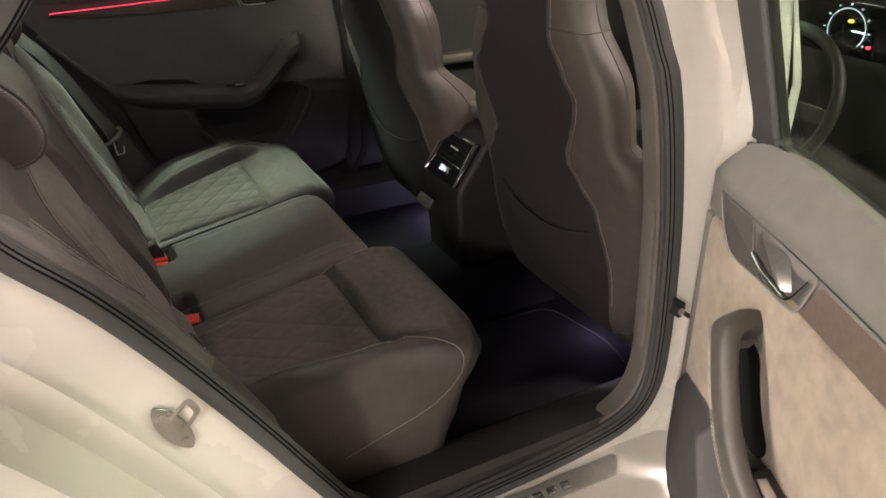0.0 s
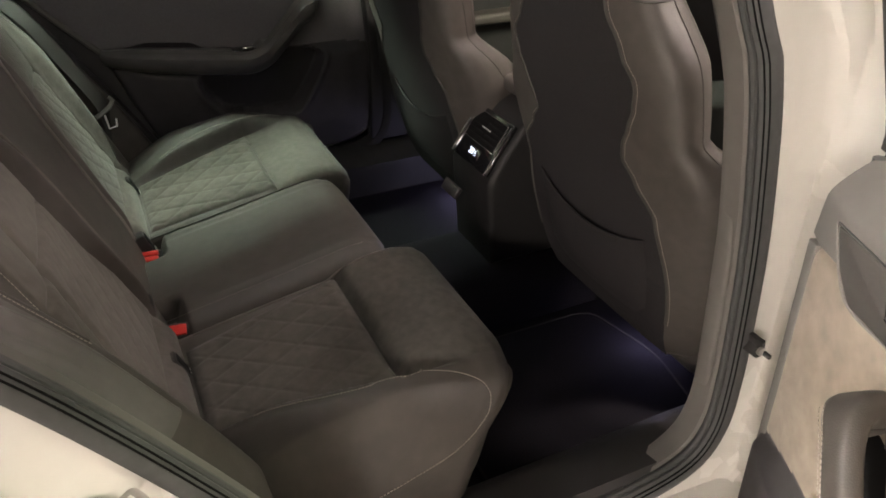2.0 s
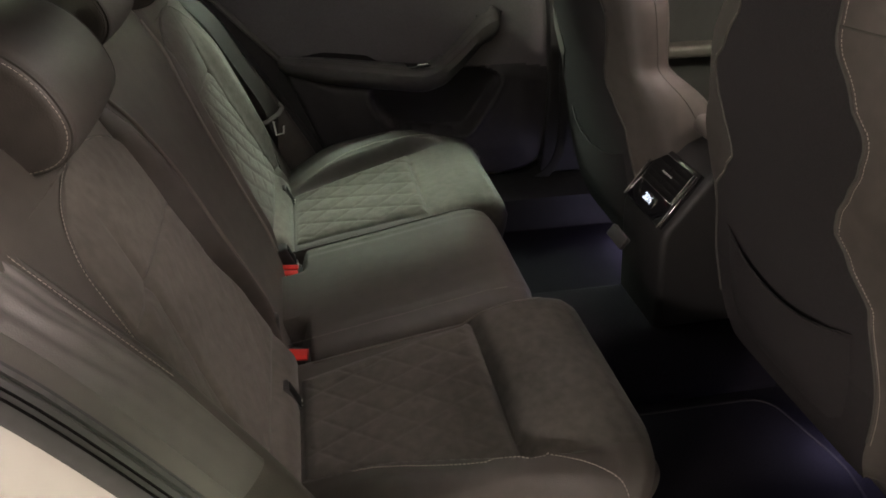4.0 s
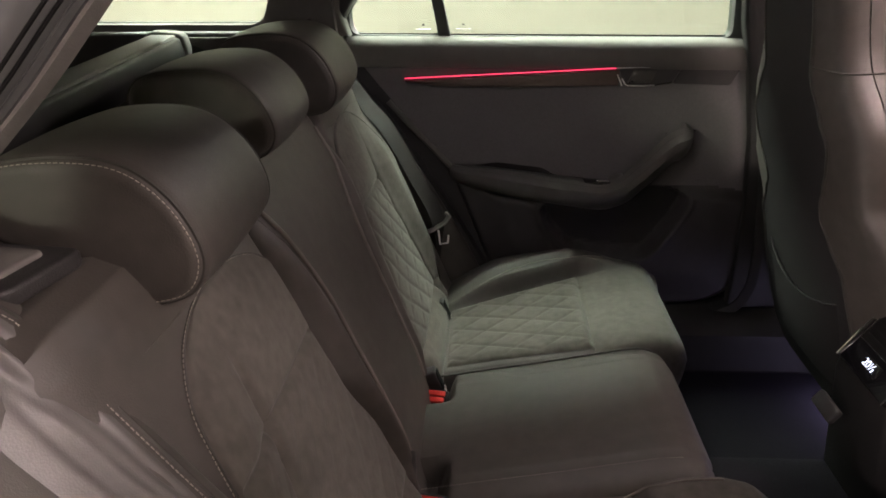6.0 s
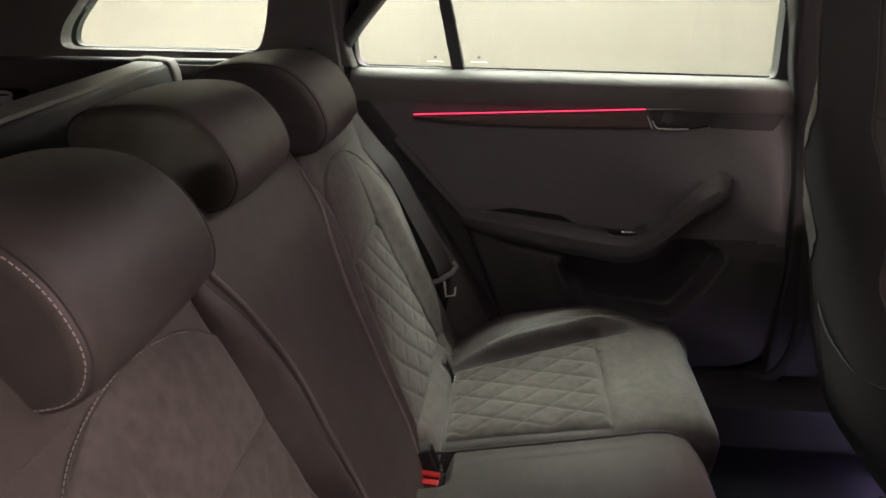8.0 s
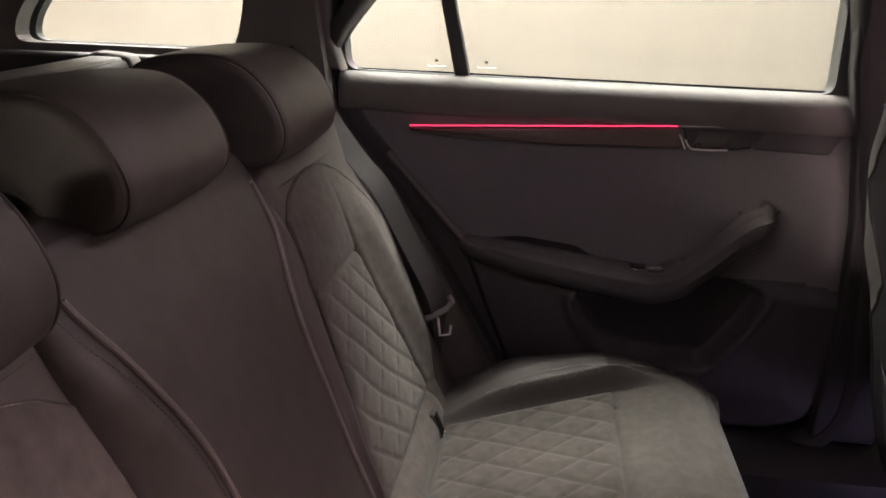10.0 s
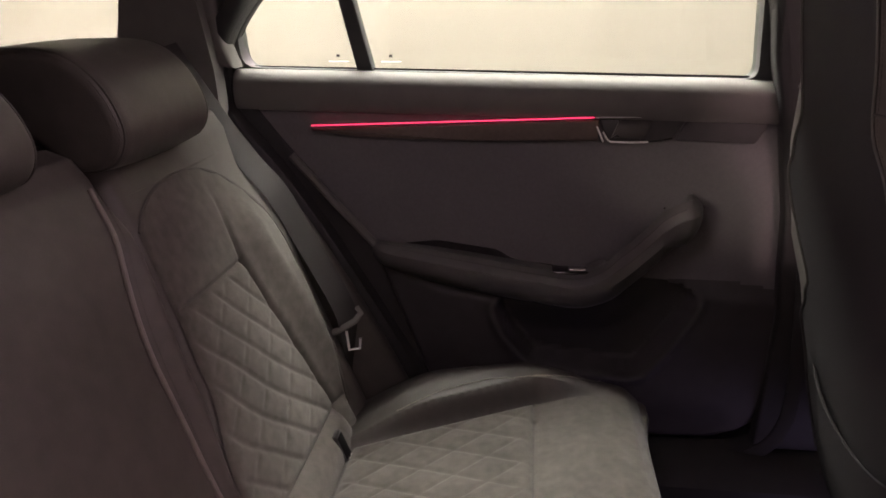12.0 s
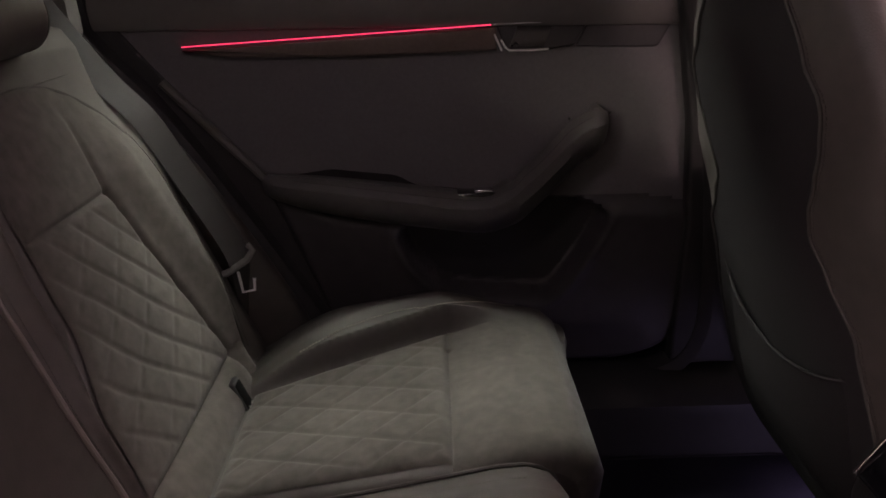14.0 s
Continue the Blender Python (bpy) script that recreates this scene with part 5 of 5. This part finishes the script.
part("slot", box(-0.436, -0.430, -0.56, 0.53, 1.096, 1.104, 0.001), HOLE, lc, "dark slot of the roller", T=askew)
for s in (-0.60, 0.565):
    part("end_cap", prism(rounded([(-0.446, 1.045), (-0.350, 1.04), (-0.342, 1.08), (-0.352, 1.116), (-0.424, 1.121), (-0.446, 1.10)], 0.014), s - 0.012, s + 0.03, 0.006), SOFT, lc, T=askew)

# lashing hook on the side of the load bay
hk = thing("lashing_hook", "bright metal lashing hook in a dark load bay recess", "hook")
part("housing", box(-0.885, -0.765, 0.604, 0.6145, 0.990, 1.046, 0.004), HOLE, hk, "dark recess plate")
mk("bar", *tube(spline([(-0.870, 0.606, 1.030), (-0.866, 0.598, 1.038), (-0.835, 0.595, 1.040), (-0.803, 0.598, 1.038), (-0.799, 0.606, 1.030)], 6), 0.0035, 8), STEEL, hk, "bright metal bar")
part("tab", box(-0.828, -0.797, 0.598, 0.6035, 1.014, 1.031, 0.002), PALE, hk, "small pale square tab")
mk("rivet", *tube([(-0.842, 0.605, 1.020), (-0.842, 0.600, 1.020)], 0.004, 8), STEEL, hk)

# ------------------------------------------------------------ front of the cabin
SEAT_LEVELS = [(0.41, 0.225, 1.000, 0.11), (0.47, 0.258, 0.972, 0.15), (0.55, 0.280, 0.952, 0.16), (0.66, 0.294, 0.925, 0.16), (0.76, 0.298, 0.898, 0.14), (0.82, 0.292, 0.882, 0.117), (0.848, 0.281, 0.875, 0.098), (0.866, 0.268, 0.870, 0.084),
               (0.882, 0.256, 0.867, 0.075), (0.93, 0.250, 0.856, 0.080), (1.00, 0.238, 0.842, 0.085), (1.05, 0.209, 0.835, 0.080), (1.09, 0.182, 0.829, 0.076), (1.14, 0.166, 0.822, 0.076), (1.22, 0.158, 0.812, 0.076), (1.29, 0.145, 0.806, 0.074),
               (1.335, 0.115, 0.806, 0.07), (1.352, 0.07, 0.815, 0.06)]
BACK_SEAM = [(0.36, 0.19), (0.60, 0.22), (0.74, 0.200), (0.79, 0.160), (0.829, 0.130), (0.86, 0.138), (0.894, 0.155), (0.93, 0.170), (0.967, 0.176), (1.013, 0.143), (1.073, 0.106), (1.146, 0.112), (1.29, 0.105), (1.36, 0.05)]


def back_seam(z):
    for (z0, a), (z1, b) in zip(BACK_SEAM, BACK_SEAM[1:]):
        if z0 <= z <= z1:
            return a + (b - a) * smoothstep(0, 1, (z - z0) / (z1 - z0))
    return 0.05


LEVEL_W = spline([(z, w, x) for z, w, x, _ in SEAT_LEVELS], 5)
LEVEL_D = spline([(z, q, 0) for z, _, _, q in SEAT_LEVELS], 5)


def level(z):
    """Half width, rear face and depth of the seat back at a height."""
    z = min(max(z, LEVEL_W[0].x + 1e-5), LEVEL_W[-1].x - 1e-5)
    for (a, b), (e, f) in zip(zip(LEVEL_W, LEVEL_W[1:]), zip(LEVEL_D, LEVEL_D[1:])):
        if a.x <= z <= b.x:
            t = (z - a.x) / max(1e-6, b.x - a.x)
            return a.y + (b.y - a.y) * t, a.z + (b.z - a.z) * t, e.y + (f.y - e.y) * t
    return SEAT_LEVELS[-1][1:]


def seat_ring(z, w, x, d):
    """Outline of the seat back at a height: flat rear, rounded flanks, hollow front."""
    s = back_seam(z) / w
    half = [(0.0, 0.0), (0.5 * s, 0.001), (0.82 * s, 0.003), (s, 0.004 + 0.010 * max(0.0, s - 0.4)), (0.5 * s + 0.42, 0.021), (0.90, 0.050), (0.97, 0.080), (1.0, 0.12), (1.0, 0.17), (0.985, 0.23), (0.955, 0.30), (0.90, 0.335), (0.80, 0.32), (0.68, 0.28), (0.55, 0.25), (0.30, 0.235), (0.0, 0.23)]
    pts = [(x + b * d / 0.25, a * w, z) for a, b in half]
    return pts + [(p[0], -p[1], p[2]) for p in pts[-2:0:-1]]


def front_seat(cy, cx, label):
    s = thing("front_seat", label, "car seat", "front seats")
    cols = list(zip(*[[Vector(p) for p in seat_ring(z, *level(z))] for z in [0.41 + 0.942 * i / 48 for i in range(49)]]))
    cols = [spline(c, 2) for c in cols]
    n = len(cols)
    rings = [[cols[j][i] + Vector((cx, cy, 0)) for j in range(n)] for i in range(len(cols[0]))]
    shell, lower, cover = ([], []), ([], []), ([], [])
    for i in range(len(rings) - 1):
        for j in range(n):
            k = (j + 1) % n
            quad = [rings[i][j], rings[i][k], rings[i + 1][k], rings[i + 1][j]]
            mid = sum(quad, Vector()) / 4
            rear = (j < 3 or j >= n - 3)
            v, f = cover if not rear or mid.z > 1.30 else shell if mid.z > 0.60 else lower
            f.append(tuple(range(len(v), len(v) + 4)))
            v += quad
    v, f = cover
    for r in (rings[0], rings[-1]):
        f.append(tuple(range(len(v), len(v) + n)))
        v += r
    b = mk("backrest", *cover, LEATHER, s, "black leather backrest with built-in headrest", smooth=70)
    mk("lower_shell", *lower, FABRIC, b, "black carpeted lower seat back", smooth=70)
    mk("back_shell", *shell, SEAT_FABRIC, b, "black seat back cover", smooth=70)
    for sg in (-1, 1):
        line = []
        for i in range(0, len(rings)):
            z = rings[i][0].z
            if 0.5 < z < 1.30:
                line.append(rings[i][3 if sg > 0 else n - 3] + Vector((-0.001, sg * 0.001, 0)))
        mk("piping", *tube(line, 0.002, 6), PIPING, b)
        mk("stitching", *dashes([p + Vector((0.002, sg * 0.006, 0)) for p in line]), THREAD if cy < 0 else PIPING, b)
        side = [rings[i][9 if sg > 0 else n - 9] for i in range(len(rings)) if 0.45 < rings[i][0].z < 1.30]
        mk("piping", *tube(side, 0.0016, 6), PIPING, b)
    w, x, d = level(1.09)
    mk("piping", *tube([Vector((p[0] + cx - 0.0005, p[1] + cy, 1.09)) for p in seat_ring(1.09, w * 1.002, x, d)[3:12]], 0.0018, 6), PIPING, b)
    mk("piping", *tube([Vector((p[0] + cx - 0.0005, p[1] + cy, 1.09)) for p in seat_ring(1.09, w * 1.002, x, d)[-11:-2]], 0.0018, 6), PIPING, b)
    # map pocket
    rows = []
    for i in range(17):
        t = -1 + i / 8
        top = 0.635 + 0.055 * t * t
        row = []
        for z, bulge in ((top, 0.012), (top - 0.02, 0.016), (0.57, 0.022), (0.51, 0.018), (0.48, 0.004)):
            w, x, d = level(z)
            row.append((cx + x - bulge * (1 - 0.7 * t * t) - 0.002 + 0.02 * abs(t) ** 4, cy + t * w * 0.66, z))
        rows.append(row)
    mk("map_pocket", *loft(rows, closed=False, cap=False), FABRIC, s, "black stretched map pocket")
    mk("pocket_edge", *tube([Vector(r[0]) for r in rows], 0.0026, 8), SEAT_FABRIC if cy < 0 else FABRIC, s)
    # cushion
    seat = pillow(dense([(1.03, 0.40), (1.04, 0.50), (1.2, 0.50), (1.40, 0.53), (1.47, 0.52), (1.49, 0.47), (1.45, 0.38)], 0.03), [cy + q for q in spread_ys(-0.25, 0.25, 0.03, 0.04)], 0.04, flat_place,
                  lambda p, y: 0.04 * smoothstep(0.15, 0.22, abs(y - cy)) if p.y > 0.45 else 0, lambda p, y: "cover")
    mk("seat_cushion", *seat["cover"], LEATHER, s)
    for y in (-0.2, 0.2):
        part("seat_rail", box(1.12, 1.5, cy + y - 0.02, cy + y + 0.02, 0.262, 0.345, 0.004), HOLE, s)
    part("seat_frame", box(1.06, 1.46, cy - 0.22, cy + 0.22, 0.345, 0.41, 0.02), PLASTIC, s)
    part("side_lever", box(1.06, 1.36, cy - 0.265, cy - 0.245, 0.33, 0.45, 0.012), PLASTIC, s)
    return s


front_seat(-0.343, 0.0, "black leather driver seat with fabric back and pocket")
front_seat(0.335, -0.055, "black leather passenger seat with fabric back and pocket")

# centre console with rear vents
co = thing("centre_console", "black centre console with rear air vents and climate display", "console")
prof = [(0.86, 0.40), (0.845, 0.60), (0.850, 0.625), (0.918, 0.722), (0.94, 0.745), (1.0, 0.765), (1.30, 0.77), (1.36, 0.70), (1.75, 0.66), (1.75, 0.40)]
part("console_body", prism(prof, -0.095, 0.095, 0.014), CONSOLE, co)
VT = Matrix.Translation((0.8465, 0, 0.628)) @ Matrix(((0.0, 0.574, -0.819), (-1.0, 0.0, 0.0), (0.0, 0.819, 0.574))).to_4x4()


def vent(p):
    return VT @ Vector(p)


unit = part("vent_unit", box(-0.080, 0.080, -0.004, 0.122, -0.01, 0.006, 0.004), GLOSS, co, "gloss black vent unit with chrome edges", T=vent)
for s in (-1, 1):
    mk("chrome_edge", *tube(spline([(s * 0.0775, -0.004, 0.007), (s * 0.0775, 0.05, 0.009), (s * 0.0775, 0.115, 0.008)], 6), 0.0015, 6), CHROME, unit, "bright chrome edge", T=vent)
mk("vent_frame", *tube([(-0.066, 0.045, 0.0075), (0.066, 0.045, 0.0075), (0.066, 0.112, 0.0075), (-0.066, 0.112, 0.0075)], 0.0010, 6, closed=True), CHROME, unit, T=vent)
part("vent_recess", box(-0.065, 0.065, 0.046, 0.111, 0.0, 0.0066, 0.0005), HOLE, unit, T=vent)
for i in range(5):
    part("slat", box(-0.062, 0.062, 0.050 + i * 0.012, 0.059 + i * 0.012, 0.003, 0.0074, 0.001), HOLE, unit, T=vent)
part("slider", box(-0.002, 0.002, 0.060, 0.098, 0.006, 0.009, 0.001), HOLE, unit, T=vent)
for i in range(5):
    mk("slider_mark", *tube([(-0.016 + i * 0.008, 0.082, 0.0095), (-0.013 + i * 0.008, 0.082, 0.0095)], 0.0015, 6), PALE, unit, T=vent)
# temperature shown as 20 1/2 on the display
digits = part("display", box(-0.028, 0.028, 0.012, 0.034, 0.004, 0.0075, 0.001), GLOSS, unit, T=vent)
cu = bpy.data.curves.new("temperature_text", "FONT")
cu.body, cu.size, cu.align_x, cu.align_y = "20\u00bd", 0.019, "CENTER", "CENTER"
tx = new("temperature_text", cu)
tx.data.materials.append(WHITE_GLOW)
tx.matrix_world = VT @ pose(0, 0.023, 0.0085)
tx.parent = digits
part("socket_cover", box(-0.05, 0.02, -0.09, -0.062, -0.012, 0.0, 0.004), PLASTIC, co, T=vent)
part("arm_pad", box(0.95, 1.30, -0.085, 0.085, 0.765, 0.80, 0.014), LEATHER, co)

# dashboard, wheel, instruments
da = thing("dashboard", "black dashboard with round instruments", "dashboard")
dprof = [(1.80, 0.60), (1.76, 0.80), (1.80, 0.96), (1.95, 1.00), (2.2, 0.98), (2.2, 0.50), (1.85, 0.50)]
part("dash_body", prism(dprof, -0.74, 0.74, 0.03), CONSOLE, da)
part("hood", prism(rounded([(-0.56, 0.86), (-0.18, 0.86), (-0.19, 1.055), (-0.26, 1.08), (-0.48, 1.08), (-0.55, 1.055)], 0.03), 1.80, 1.95, 0.01, axis="x"), CONSOLE, da)
cl = part("instrument_panel", prism(rounded([(-0.54, 0.875), (-0.20, 0.875), (-0.21, 1.05), (-0.53, 1.05)], 0.03), 1.790, 1.799, 0.002, axis="x"), GLOSS, da, "black instrument panel")


def arc(cx, cz, r, a0, a1, n=24, x=1.786):
    return [Vector((x, cx - r * math.cos(radians(a0 + (a1 - a0) * i / n)), cz + r * math.sin(radians(a0 + (a1 - a0) * i / n)))) for i in range(n + 1)]


mk("dial_ring", *tube(arc(-0.387, 0.982, 0.052, -40, 220), 0.0012, 6), DIAL_GLOW, cl)
for i in range(9):
    a = -30 + i * 30
    mk("dial_mark", *tube([arc(-0.387, 0.982, 0.064, a, a, 1)[0], arc(-0.387, 0.982, 0.060, a, a, 1)[0]], 0.002, 6), DIAL_GLOW, cl)
mk("needle", *tube([arc(-0.387, 0.982, 0.050, 0, 0, 1)[0], arc(-0.387, 0.982, 0.016, 0, 0, 1)[0]], 0.0022, 6), WHITE_GLOW, cl)
mk("amber_lamp", *tube([(1.786, -0.390, 1.004), (1.786, -0.400, 1.004)], 0.004, 6), AMBER_GLOW, cl)
mk("red_lamp", *tube([(1.786, -0.452, 0.951), (1.786, -0.460, 0.951)], 0.004, 6), RED_GLOW, cl)

sw = thing("steering_wheel", "black leather steering wheel with chrome trim", "steering wheel")
WH = Matrix.Translation((1.56, -0.37, 0.83)) @ pose(0, 0, 0, 0, -68, 0)
mk("rim", *tube([WH @ Vector((0.185 * math.cos(q / 48 * 6.2832), 0.185 * math.sin(q / 48 * 6.2832), 0)) for q in range(48)], 0.015, 12, closed=True), CONSOLE, sw)
part("hub", prism(rounded([(-0.06, -0.075), (0.06, -0.075), (0.075, 0), (0.06, 0.075), (-0.06, 0.075), (-0.08, 0)], 0.03), -0.01, 0.035, 0.012, axis="z"), CONSOLE, sw, T=lambda q: WH @ Vector(q))
for a in (0, 90, 180):
    part("spoke", box(0.06, 0.18, -0.02, 0.02, -0.008, 0.008, 0.006), CONSOLE, sw, T=lambda q, a=a: WH @ (pose(0, 0, 0, 0, 0, a - 90 + 0) @ Vector(q)))
    mk("chrome_edge", *tube([WH @ (pose(0, 0, 0, 0, 0, a - 90) @ Vector((k, 0.02, 0.010))) for k in (0.07, 0.12, 0.16)], 0.003, 6), CHROME, sw)
mk("emblem_ring", *tube([WH @ Vector((0.026 * math.cos(q / 24 * 6.2832), 0.026 * math.sin(q / 24 * 6.2832), 0.036)) for q in range(24)], 0.003, 6, closed=True), CHROME, sw)

fb = thing("seat_belt", "pale lit front seat belt hanging at the pillar", "seat belt")
mk("webbing", *ribbon([(0.965, -0.655, 1.34), (0.985, -0.665, 1.1), (1.02, -0.68, 0.85), (1.06, -0.69, 0.45)], (0.8, 0.55, 0), 0.046, 0.0016), WEBBING, fb)
